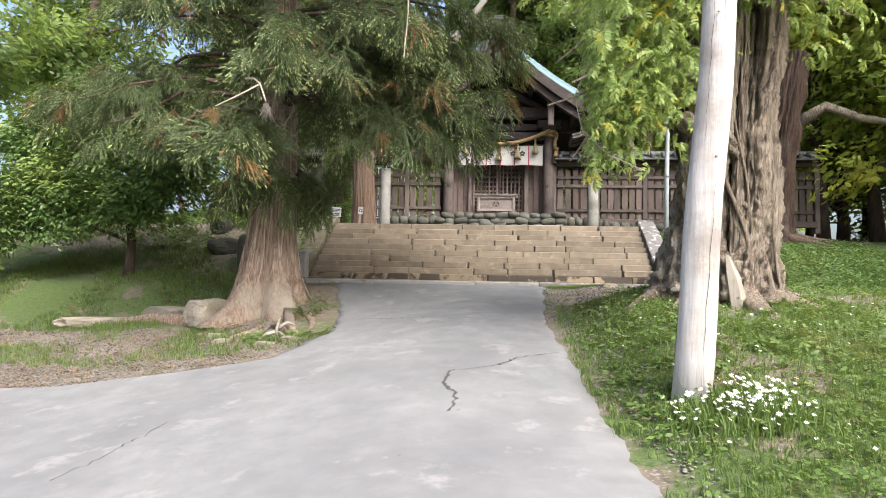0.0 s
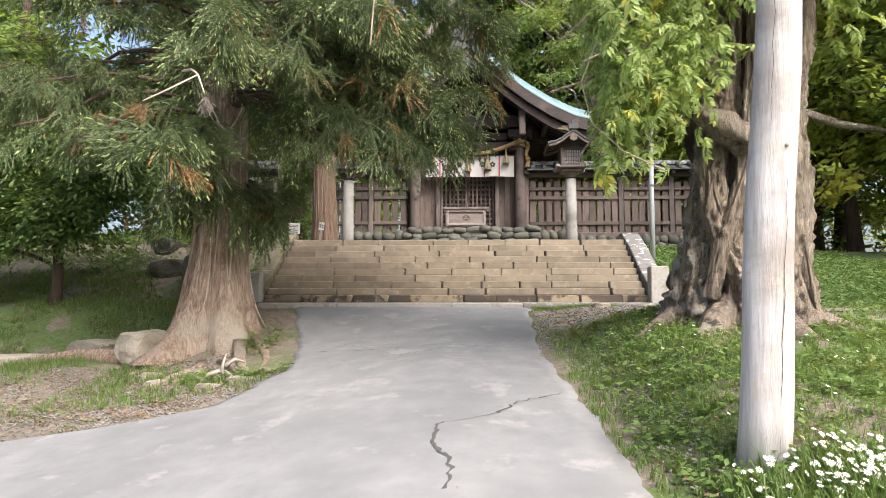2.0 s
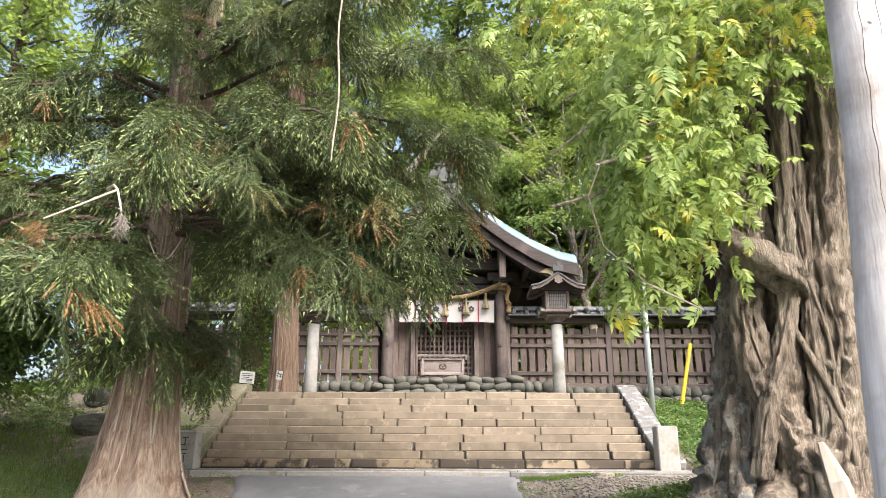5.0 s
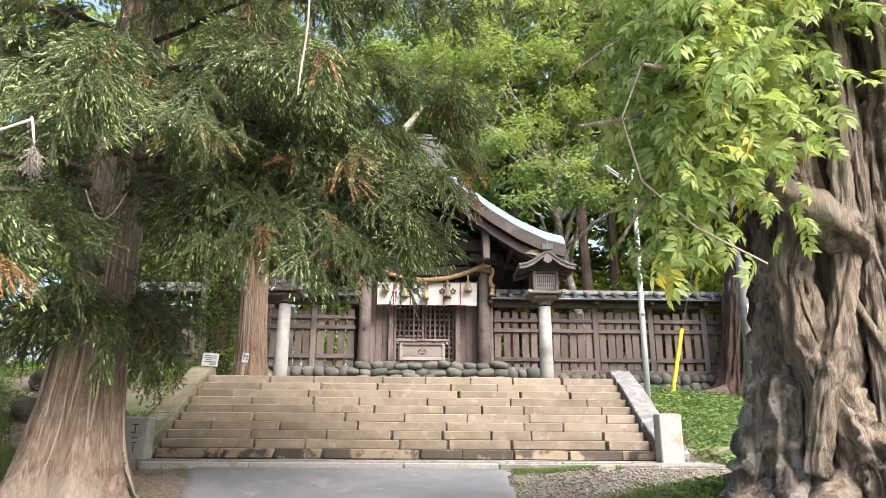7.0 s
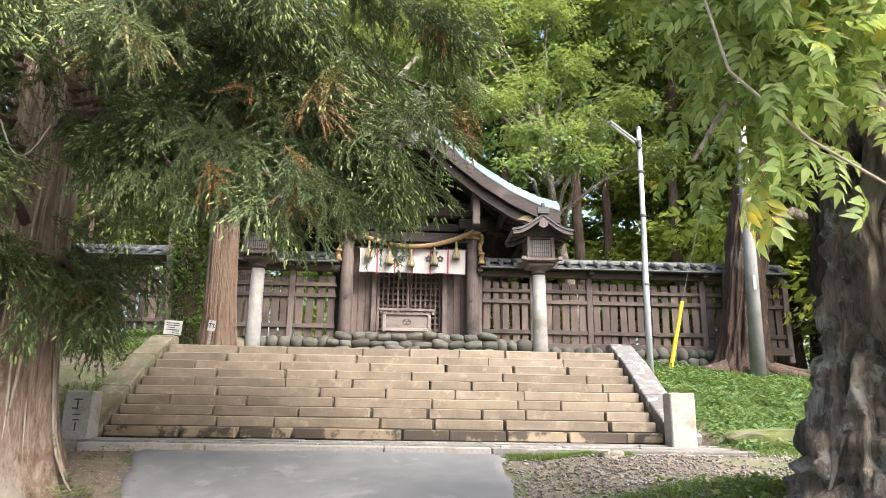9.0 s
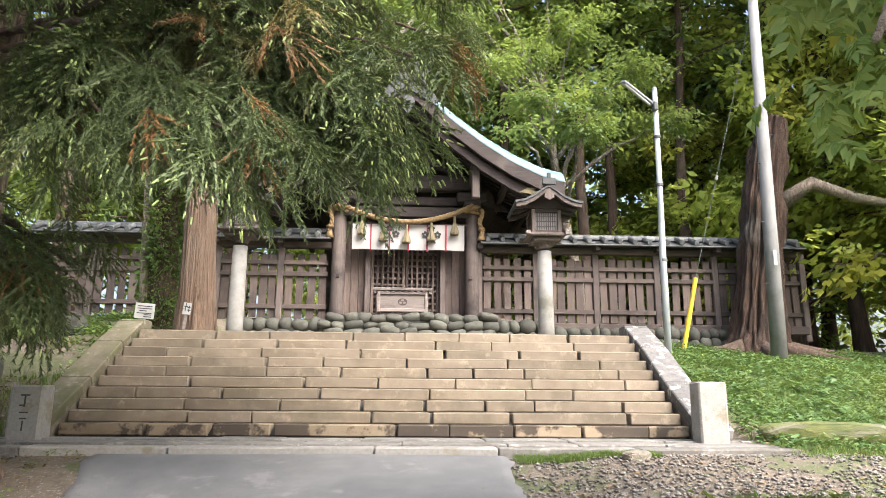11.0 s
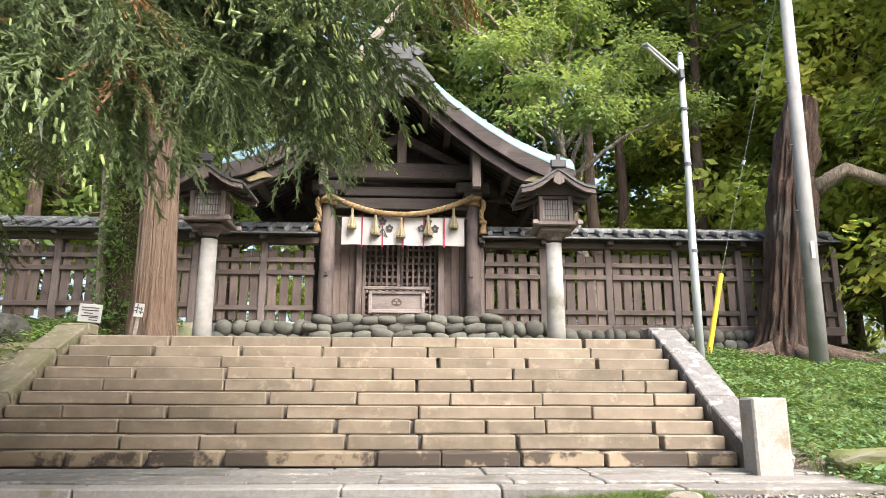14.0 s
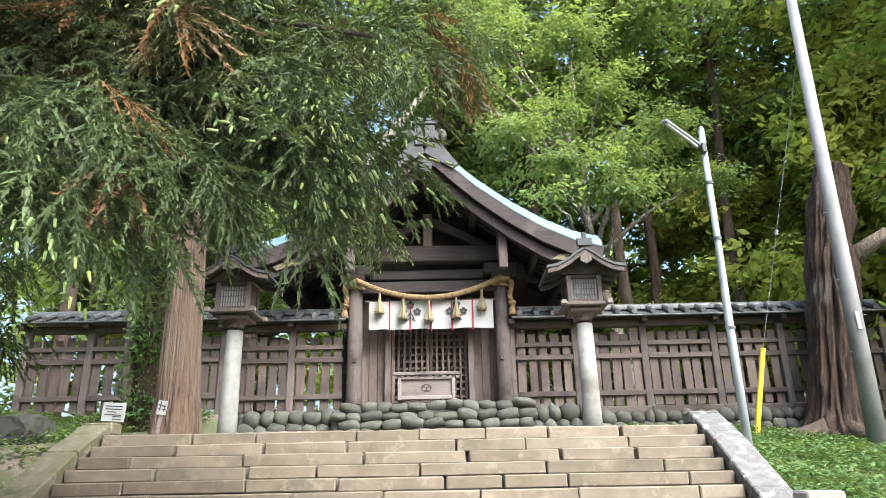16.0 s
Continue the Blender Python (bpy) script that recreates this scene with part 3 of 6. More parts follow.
def cobble_wall(x0, x1, y, z0, z1, size, label, flat=1.0, seed=0):
    r = random.Random(seed)
    w = tagged(part("cobble_wall", Geo().box(((x0 + x1) / 2, y + 0.42, (z0 + z1) / 2 - 0.10), (x1 - x0, 0.7, z1 - z0), 0.05), CRACK), label, "wall", kind="structure")
    z, row = z0 + size / flat / 2, 0
    while z < z1:
        x = x0 + (row % 2) * size * 0.4
        while x < x1:
            sx = size * r.uniform(0.75, 1.25)
            sz = size / flat * r.uniform(0.9, 1.25)
            ob = part("cobble", (FLAT_STONES if flat > 1.5 else COBBLES)[r.randrange(5)], None, w)
            ob.location = (x + sx / 2, y + r.uniform(0.02, 0.08) + 0.05 * row, z + r.uniform(-0.02, 0.02))
            ob.scale = (sx * 1.14, size * 1.15, sz * 1.16)
            ob.rotation_euler = (r.uniform(-0.2, 0.2), r.uniform(-0.25, 0.25), r.uniform(-0.3, 0.3))
            x += sx * 0.97
        z += size / flat * 0.92
        row += 1
    return w


cobble_wall(-1.75, 2.15, 23.45, 4.0, 4.70, 0.38, "low wall of flat grey-green cobbles under the gate", 1.95, 1)
cobble_wall(-3.7, -1.8, 23.75, 4.05, 4.68, 0.30, "low wall of round grey river cobbles", 1.0, 2)
cobble_wall(2.2, 3.35, 23.75, 4.05, 4.68, 0.30, "low wall of round grey river cobbles", 1.0, 3)
cobble_wall(3.4, 8.0, 24.3, 4.05, 4.45, 0.27, "row of dark cobbles under the fence sill", 1.0, 4)


# ---- gate ----
GX, GY, GZ = 0.17, 24.5, 4.80
ROOF = [(0.0, 10.22), (0.25, 10.02), (0.55, 9.72), (1.07, 9.24), (1.77, 8.70), (2.46, 8.26), (3.15, 7.93), (3.66, 7.80)]


def roof_curve(sx, drop, ends=1.0):
    return [(GX + sx * x * ends, z - drop) for x, z in ROOF]


def make_gate():
    gate = thing("shrine_gate", "dark weathered timber shrine gate with a curved copper roof", "gate", at=(0, 0, 0))
    for x in (-1.45, 1.80):
        g = Geo().tube([(x, GY, GZ), (x, GY, GZ + 0.02), (x, GY, 6.2), (x, GY, 7.46)], [0.165, 0.172, 0.165, 0.155], 20)
        p = part("post", g, WOOD_POST, gate, "round silvered timber post", True)
        part("peg", Geo().box((x + (0.02 if x < 0 else -0.05), GY - 0.17, 5.72), (0.08, 0.06, 0.09), 0.01), WOOD_DARK, p)
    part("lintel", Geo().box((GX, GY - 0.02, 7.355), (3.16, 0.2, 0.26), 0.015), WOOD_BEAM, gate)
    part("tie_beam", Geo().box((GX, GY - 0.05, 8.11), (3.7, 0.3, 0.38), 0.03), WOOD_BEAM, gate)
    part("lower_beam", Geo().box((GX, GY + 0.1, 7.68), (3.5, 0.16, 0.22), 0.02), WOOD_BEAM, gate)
    part("king_post", Geo().box((GX, GY - 0.02, 8.7), (0.22, 0.22, 0.82), 0.02), WOOD_POST, gate)
    for s in (-1, 1):
        part("brace", Geo().box((GX + s * 0.72, GY, 8.62), (1.45, 0.16, 0.2), 0.02, Matrix.Rotation(s * 0.48, 3, "Y")), WOOD_BEAM, gate)
        b = part("bracket", Geo().box((GX + s * 1.62, GY - 0.1, 7.72), (0.75, 0.36, 0.26), 0.03).box((GX + s * 1.62, GY - 0.1, 7.54), (0.42, 0.42, 0.14), 0.03), WOOD_BEAM, gate)
        part("beam_nose", Geo().box((GX + s * 1.63, GY - 0.52, 8.2), (0.16, 0.75, 0.5), 0.03).box((GX + s * 1.63, GY - 0.98, 7.9), (0.19, 0.16, 0.86), 0.02), WOOD_POST, b, "pale carved beam end")
        part("pale_cap", Geo().box((GX + s * 1.63, GY - 0.99, 8.39), (0.2, 0.18, 0.15), 0.05), STONE_POST, b, "pale weathered beam cap")
        # wing wall beside the doors, of upright boards
        for k in range(3):
            x = GX + s * (1.06 + 0.19 * k)
            part("side_board", Geo().box((x, GY + 0.34, 6.0), (0.182, 0.05, 2.4), 0.008), WOOD_BOARD, gate)
        part("door_jamb", Geo().box((GX + s * 0.92, GY + 0.28, 6.0), (0.13, 0.16, 2.4), 0.012), WOOD_POST, gate)
    # two lattice doors
    for s in (-1, 1):
        cx = GX - 0.0 + s * 0.425
        d = part("lattice_door", Geo().box((cx - 0.385, GY + 0.36, 6.0), (0.07, 0.06, 2.36), 0.008).box((cx + 0.385, GY + 0.36, 6.0), (0.07, 0.06, 2.36), 0.008).box((cx, GY + 0.36, 4.86), (0.7, 0.06, 0.1), 0.008).box((cx, GY + 0.36, 7.13), (0.7, 0.06, 0.1), 0.008), WOOD_BOARD, gate, "pair door of square wooden lattice")
        for k in range(5):
            part("lattice_bar", Geo().box((cx - 0.26 + 0.13 * k, GY + 0.335, 6.0), (0.05, 0.03, 2.2), 0.004), WOOD_BOARD, d)
        for k in range(14):
            part("lattice_rail", Geo().box((cx, GY + 0.378, 4.99 + 0.156 * k), (0.7, 0.03, 0.052), 0.004), WOOD_BOARD, d)
    part("threshold", Geo().box((GX, GY + 0.3, 4.82), (3.1, 0.3, 0.06), 0.012), WOOD_RAIL, gate)
    # dark timber behind the lattice and under the roof puts interior shade into colour
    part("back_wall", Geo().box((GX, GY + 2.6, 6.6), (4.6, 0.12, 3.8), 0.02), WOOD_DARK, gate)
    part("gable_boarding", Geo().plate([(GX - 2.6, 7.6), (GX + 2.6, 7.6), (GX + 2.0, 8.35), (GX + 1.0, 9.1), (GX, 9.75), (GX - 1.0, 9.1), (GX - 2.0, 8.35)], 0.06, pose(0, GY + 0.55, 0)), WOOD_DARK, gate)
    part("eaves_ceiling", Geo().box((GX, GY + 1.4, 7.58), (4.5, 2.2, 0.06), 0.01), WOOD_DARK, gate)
    # roof: shell, gable boards, rafters, copper rows, ridge
    yf, yb = 23.15, 29.6
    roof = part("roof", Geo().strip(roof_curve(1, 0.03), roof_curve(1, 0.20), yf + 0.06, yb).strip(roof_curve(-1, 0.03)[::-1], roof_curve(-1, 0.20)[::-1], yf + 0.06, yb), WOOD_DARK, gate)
    for s in (-1, 1):
        up, lo = roof_curve(s, 0.02), roof_curve(s, 0.36)
        part("barge_board", Geo().strip(up if s > 0 else up[::-1], lo if s > 0 else lo[::-1], yf - 0.05, yf + 0.06), WOOD_BEAM, roof)
        up, lo = roof_curve(s, 0.38, 0.985), roof_curve(s, 0.62, 0.985)
        part("inner_barge_board", Geo().strip(up if s > 0 else up[::-1], lo if s > 0 else lo[::-1], yf + 0.1, yf + 0.2), WOOD_BEAM, roof)
        for k in range(14):
            y = yf + 0.28 + 0.24 * k
            up, lo = roof_curve(s, 0.2, 0.98), roof_curve(s, 0.30, 0.98)
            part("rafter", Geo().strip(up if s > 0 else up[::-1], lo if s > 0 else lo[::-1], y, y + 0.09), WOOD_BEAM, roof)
        for q in range(1, 6):
            x, z = ROOF[q + 1]
            part("purlin", Geo().box((GX + s * x * 0.96, (yf + yb) / 2 + 0.2, z - 0.40), (0.14, yb - yf - 0.1, 0.18), 0.02), WOOD_DARK, roof)
        # copper sheets in overlapping rows up the slope
        fine = [(np.interp(t, np.linspace(0, 1, len(ROOF)), [p[0] for p in ROOF]), np.interp(t, np.linspace(0, 1, len(ROOF)), [p[1] for p in ROOF])) for t in np.linspace(0.03, 1, 27)]
        for (xa, za), (xb, zb) in zip(fine, fine[1:]):
            V = []
            for x, z, lift in ((xa, za, 0.0), (xb, zb, 0.014)):
                V += [(GX + s * x, yf - 0.06, z + 0.0 + lift), (GX + s * x, yf + 0.02, z + 0.13 + lift), (GX + s * x, yf + 0.25, z + 0.30 + lift), (GX + s * x, yf + 0.9, z + 0.46 + lift), (GX + s * x, yb, z + 0.46 + lift), (GX + s * x, yf - 0.06, z - 0.03)]
            F = [(i, i + 1, i + 7, i + 6) for i in range(4)] + [(5, 0, 6, 11), (6, 7, 8, 9, 10, 11)]
            part("copper_sheet", Geo().add(V, F if s < 0 else [q[::-1] for q in F]), COPPER, roof)
        part("eave_cap", Geo().box((GX + s * 3.66, (yf + yb) / 2, 7.74), (0.08, yb - yf, 0.14), 0.02), LEAD, roof)
        part("gilt_crest", Geo().plate([(GX + s * 2.62, 7.55), (GX + s * 2.82, 7.52), (GX + s * 3.1, 7.42), (GX + s * 3.2, 7.50), (GX + s * 2.95, 7.60), (GX + s * 3.05, 7.66), (GX + s * 2.8, 7.66)][::s], 0.02, pose(0, yf + 0.04, 0)), TASSEL, roof, "carved gilded leaf crest")
    ridge = part("ridge", Geo().box((GX, (yf + yb) / 2, 10.50), (0.42, yb - yf + 0.1, 0.36), 0.04).box((GX, (yf + yb) / 2, 10.72), (0.56, yb - yf + 0.2, 0.08), 0.02), LEAD, roof, "grey copper ridge")
    part("ridge_end", Geo().box((GX, yf - 0.08, 10.42), (0.46, 0.12, 0.5), 0.05).box((GX, yf - 0.09, 10.72), (0.6, 0.14, 0.09), 0.03).box((GX, yf - 0.09, 10.8), (0.3, 0.14, 0.08), 0.03), LEAD, ridge)
    for s in (-1, 1):
        part("ridge_scroll", Geo().tube([(GX + s * 0.34, yf - 0.15, 10.42), (GX + s * 0.34, yf, 10.42)], 0.14, 16), LEAD, ridge)
        part("ridge_foot", Geo().plate([(GX + s * 0.05, 10.2), (GX + s * 0.3, 10.35), (GX + s * 0.44, 10.1), (GX + s * 0.72, 9.72), (GX + s * 0.6, 9.62), (GX, 10.0)][::s], 0.1, pose(0, yf - 0.1, 0)), LEAD, ridge)
    part("gable_pendant", Geo().plate([(GX, 9.85), (GX + 0.16, 9.7), (GX + 0.13, 9.5), (GX, 9.34), (GX - 0.13, 9.5), (GX - 0.16, 9.7)], 0.06, pose(0, yf - 0.12, 0)), LEAD, roof)
    return gate


make_gate()


# ---- straw rope, curtain and offering box on the gate ----
def twisted(g, pts, r, turns):
    """Three strands wound round one another along a line."""
    n = len(pts)
    for k in range(3):
        line = []
        for i, p in enumerate(pts):
            a = turns * 2 * math.pi * i / n + k * 2.094
            line.append((p[0], p[1] + math.sin(a) * r * 0.55, p[2] + math.cos(a) * r * 0.55))
        g.tube(line, r * 0.62, 7)


def make_rope():
    rope = thing("straw_rope", "thick twisted straw rope with tassels hung between posts", "rope")
    ends = (-1.42, 1.80)
    pts = []
    for i in range(70):
        t = i / 69
        x = ends[0] + (ends[1] - ends[0]) * t
        pts.append((x, GY - 0.3, 7.48 - 0.44 * (1 - (2 * t - 1) ** 2) + 0.02 * t))
    g = Geo()
    twisted(g, pts, 0.062, 13)
    part("rope", g, ROPE, rope, smooth=True)
    for x, s in ((-1.45, -1), (1.80, 1)):
        g = Geo()
        for k in range(3):
            c = [(x + 0.20 * math.cos(a), GY + 0.20 * math.sin(a), 7.36 + 0.075 * k + 0.02 * math.sin(2 * a)) for a in np.linspace(0, 6.28, 20)]
            g.tube(c, 0.045, 7)
        g.tube([(x - 0.14, GY - 0.24, 7.38), (x, GY - 0.29, 7.45), (x + 0.16, GY - 0.24, 7.5)], 0.06, 8)
        part("knot", g, ROPE, rope, smooth=True)
        g = Geo()
        tail = [(x + s * (0.2 + 0.03 * math.sin(i * 0.6)), GY - 0.22, 7.44 - i * 0.045) for i in range(16)]
        for k in range(3):
            g.tube([(px + 0.03 * math.cos(i * 0.9 + k * 2.1), py + 0.03 * math.sin(i * 0.9 + k * 2.1), pz) for i, (px, py, pz) in enumerate(tail)], 0.032, 6)
        tx, ty, tz = tail[-1]
        g.tube([(tx, ty, tz + 0.18), (tx, ty, tz + 0.12)], 0.09, 10)
        g.tube([(tx, ty, tz + 0.05), (tx, ty, tz - 0.12)], [0.05, 0.105], 10)
        part("rope_tail", g, ROPE, rope, smooth=True)
    for t in (0.165, 0.325, 0.5, 0.685, 0.86):
        x = ends[0] + (ends[1] - ends[0]) * t
        z = 7.48 - 0.44 * (1 - (2 * t - 1) ** 2) - 0.06
        g = Geo().tube([(x, GY - 0.3, z), (x, GY - 0.3, z - 0.14)], 0.03, 8)
        g.tube([(x, GY - 0.3, z - 0.12), (x, GY - 0.3, z - 0.2), (x, GY - 0.3, z - 0.42), (x, GY - 0.3, z - 0.46)], [0.025, 0.045, 0.11, 0.10], 24, lobes=0.10, count=6)
        part("tassel", g, TASSEL, rope, "straw tassel")


def make_curtain():
    cur = thing("shrine_curtain", "white cotton curtain with crimson ties and black flower crests", "curtain")
    x0, x1, zt, zb, y = -1.13, 1.60, 7.01, 6.38, GY - 0.19
    part("curtain_rod", Geo().tube([(x0 - 0.1, y + 0.03, zt + 0.01), (x1 + 0.06, y + 0.03, zt + 0.01)], 0.02, 8), WOOD_POST, cur)
    n = 6
    for k in range(n):
        a, b = x0 + (x1 - x0) * k / n + 0.006, x0 + (x1 - x0) * (k + 1) / n - 0.006
        V, F = [], []
        for layer in (0, 0.006):
            for i in range(9):
                for j in range(6):
                    u, w = i / 8, j / 5
                    V.append((a + (b - a) * u, y + layer + 0.014 * w * math.sin(u * 5 + k * 2), zt + (zb - zt) * w + 0.008 * math.sin(k * 3 + u * 3) * w))
        for L in (0, 54):
            for i in range(8):
                for j in range(5):
                    q = (L + i * 6 + j, L + i * 6 + j + 1, L + (i + 1) * 6 + j + 1, L + (i + 1) * 6 + j)
                    F.append(q if L == 0 else q[::-1])
        part("curtain_panel", Geo().add(V, F), CLOTH, cur, smooth=True)
    for k in range(1, n):
        x = x0 + (x1 - x0) * k / n
        part("red_tie", Geo().box((x, y - 0.022, (zt + zb) / 2 - 0.02), (0.032, 0.008, zt - zb + 0.06), 0.003), RED, cur)
    for x, z in ((-0.22, 6.73), (0.79, 6.73)):
        g = Geo()
        for px, pz in ((-0.12, 0.02), (0.12, 0.02), (0, 0.14)):
            for i in range(5):
                a = i * 1.2566 + 0.3
                c = (1.25 * px + 0.055 * math.cos(a), 1.25 * pz + 0.055 * math.sin(a))
                g.plate([(x + c[0] + 0.037 * math.cos(u), z + c[1] + 0.037 * math.sin(u)) for u in np.linspace(0, 5.5, 8)], 0.004, pose(0, y - 0.032, 0))
        for s in (-1, 1):
            g.box((x + s * 0.05, y - 0.03, z - 0.07), (0.022, 0.004, 0.17), 0.002, Matrix.Rotation(-s * 0.5, 3, "Y"))
            g.box((x + s * 0.07, y - 0.03, z - 0.15), (0.10, 0.004, 0.024), 0.002, Matrix.Rotation(s * 0.6, 3, "Y"))
        g.box((x, y - 0.03, z - 0.05), (0.022, 0.004, 0.22), 0.002)
        part("crest", g, BLACK, cur, "black flower crest")


def make_box():
    box = thing("offering_box", "pale worn wooden offering box with a round crest", "offering box", at=(0.13, GY - 0.45, 4.80))
    box.scale = (1.04, 1, 0.77)
    for p, s in (((0, -0.2, 0.33), (1.02, 0.03, 0.5)), ((0, 0.2, 0.33), (1.02, 0.03, 0.5))):
        part("panel", Geo().box(p, s, 0.006), WOOD_BOX, box)
    for sx in (-1, 1):
        part("side_panel", Geo().box((sx * 0.5, 0, 0.33), (0.03, 0.42, 0.5), 0.006), WOOD_BOX, box)
        for sy in (-1, 1):
            part("corner_post", Geo().box((sx * 0.53, sy * 0.22, 0.32), (0.07, 0.07, 0.64), 0.01), WOOD_BOX, box)
    part("base_rail", Geo().box((0, -0.235, 0.06), (1.0, 0.05, 0.1), 0.01), WOOD_BOX, box)
    part("top_rail", Geo().box((0, -0.235, 0.57), (1.0, 0.05, 0.08), 0.01), WOOD_BOX, box)
    lid = part("lid", Geo().box((0, -0.25, 0.685), (1.32, 0.1, 0.09), 0.012).box((0, 0.25, 0.685), (1.32, 0.1, 0.09), 0.012), WOOD_BOX, box)
    for k in range(9):
        part("lid_slat", Geo().box((-0.56 + 0.14 * k, 0, 0.68), (0.07, 0.42, 0.05), 0.006), WOOD_BOX, lid)
    crest = part("crest", Geo().tube([(0, -0.215, 0.31), (0, -0.226, 0.31)], 0.105, 24), WOOD_DARK, box, "dark round crest")
    g = Geo()
    for i in range(3):
        a = i * 2.094 + 1.57
        g.tube([(0.05 * math.cos(a), -0.226, 0.31 + 0.05 * math.sin(a)), (0.05 * math.cos(a), -0.232, 0.31 + 0.05 * math.sin(a))], 0.034, 12)
    part("crest_leaf", g, WOOD_BOX, crest)


make_rope()
make_curtain()
make_box()


# ---- fence ----
def fence_bay(x0, x1, y, dz, sill, label):
    """One bay: a post at its start, rails, staggered boards, a beam and a tiled coping."""
    f = thing("fence_bay", label, "fence", "bays of the shrine fence")
    r = random.Random(int(x0 * 13) + 500)
    w = x1 - x0
    z0 = 4.45 + dz
    part("post", Geo().box((x0, y, z0 + 1.0), (0.15, 0.15, 2.1), 0.012), WOOD_POST, f)
    for z, h in ((6.03, 0.10), (5.75, 0.11), (4.96, 0.11)):
        part("rail", Geo().box((x0 + w / 2, y - 0.045, z + dz), (w - 0.154, 0.055, h), 0.008), WOOD_RAIL, f)
    n = max(3, round(w / 0.27))
    for k in range(n):
        x = x0 + 0.075 + (w - 0.15) * (k + 0.5) / n + r.uniform(-0.012, 0.012)
        part("board", Geo().box((x, y + 0.005, 5.47 + dz + r.uniform(-0.035, 0.03)), (r.uniform(0.165, 0.195), 0.03, 1.6), 0.012, Matrix.Rotation(r.uniform(-0.022, 0.022), 3, "Y")), WOOD_BOARD, f)
    part("beam", Geo().box((x0 + w / 2, y - 0.01, 6.47 + dz), (w - 0.004, 0.2, 0.15), 0.012), WOOD_RAIL, f)
    part("bracket_arm", Geo().box((x0, y - 0.12, 6.5 + dz), (0.13, 0.5, 0.12), 0.015), WOOD_DARK, f)
    if sill:
        part("sill", Geo().box((x0 + w / 2, y - 0.06, 4.57 + dz), (w - 0.004, 0.22, 0.2), 0.015), WOOD_RAIL, f)
    for s in (-1, 1):
        part("coping_slope", Geo().box((x0 + w / 2, y + s * 0.22, 6.66 + dz), (w - 0.003, 0.52, 0.035), 0.008, Matrix.Rotation(-s * 0.42, 3, "X")), TILE, f)
    cop = part("eave_board", Geo().box((x0 + w / 2, y - 0.4, 6.57 + dz), (w - 0.003, 0.03, 0.07), 0.006), WOOD_BEAM, f)
    for k in range(max(2, round(w / 0.36))):
        x = x0 + 0.18 + 0.36 * k
        if x > x1 - 0.03:
            break
        part("roll_tile", Geo().tube([(x, y - 0.06, 6.82 + dz), (x, y - 0.45, 6.645 + dz), (x, y - 0.47, 6.64 + dz)], [0.06, 0.065, 0.058], 9), TILE, f)
    part("ridge_tile", Geo().tube([(x0 + 0.002, y, 6.84 + dz), (x1 - 0.002, y, 6.84 + dz)], 0.075, 10).box((x0 + w / 2, y, 6.79 + dz), (w - 0.004, 0.22, 0.05), 0.01), TILE, f, smooth=False)


FY = 24.62
for x0, x1, sill in ((1.98, 3.38, False), (3.38, 4.87, True), (4.87, 6.40, True), (6.40, 7.88, True), (7.88, 9.3, True), (9.3, 10.1, True)):
    fence_bay(x0, x1, FY, 0.0, sill, "weathered brown timber fence bay with a grey tiled coping" if sill else "weathered brown timber fence bay beside the gate")
for x0, x1 in ((-2.84, -1.63), (-4.35, -2.84)):
    fence_bay(x0, x1, FY, 0.04, False, "weathered brown timber fence bay beside the gate")
for x0, x1 in ((-5.85, -4.35), (-7.32, -5.85), (-8.74, -7.32)):
    fence_bay(x0, x1, FY, 0.10, False, "weathered pinkish-brown timber fence bay with a tiled coping")
end_post = part("fence_post", Geo().box((10.12, FY, 5.4), (0.15, 0.15, 2.2), 0.012), WOOD_POST)
tagged(end_post, "square weathered timber post ending the fence", "post")


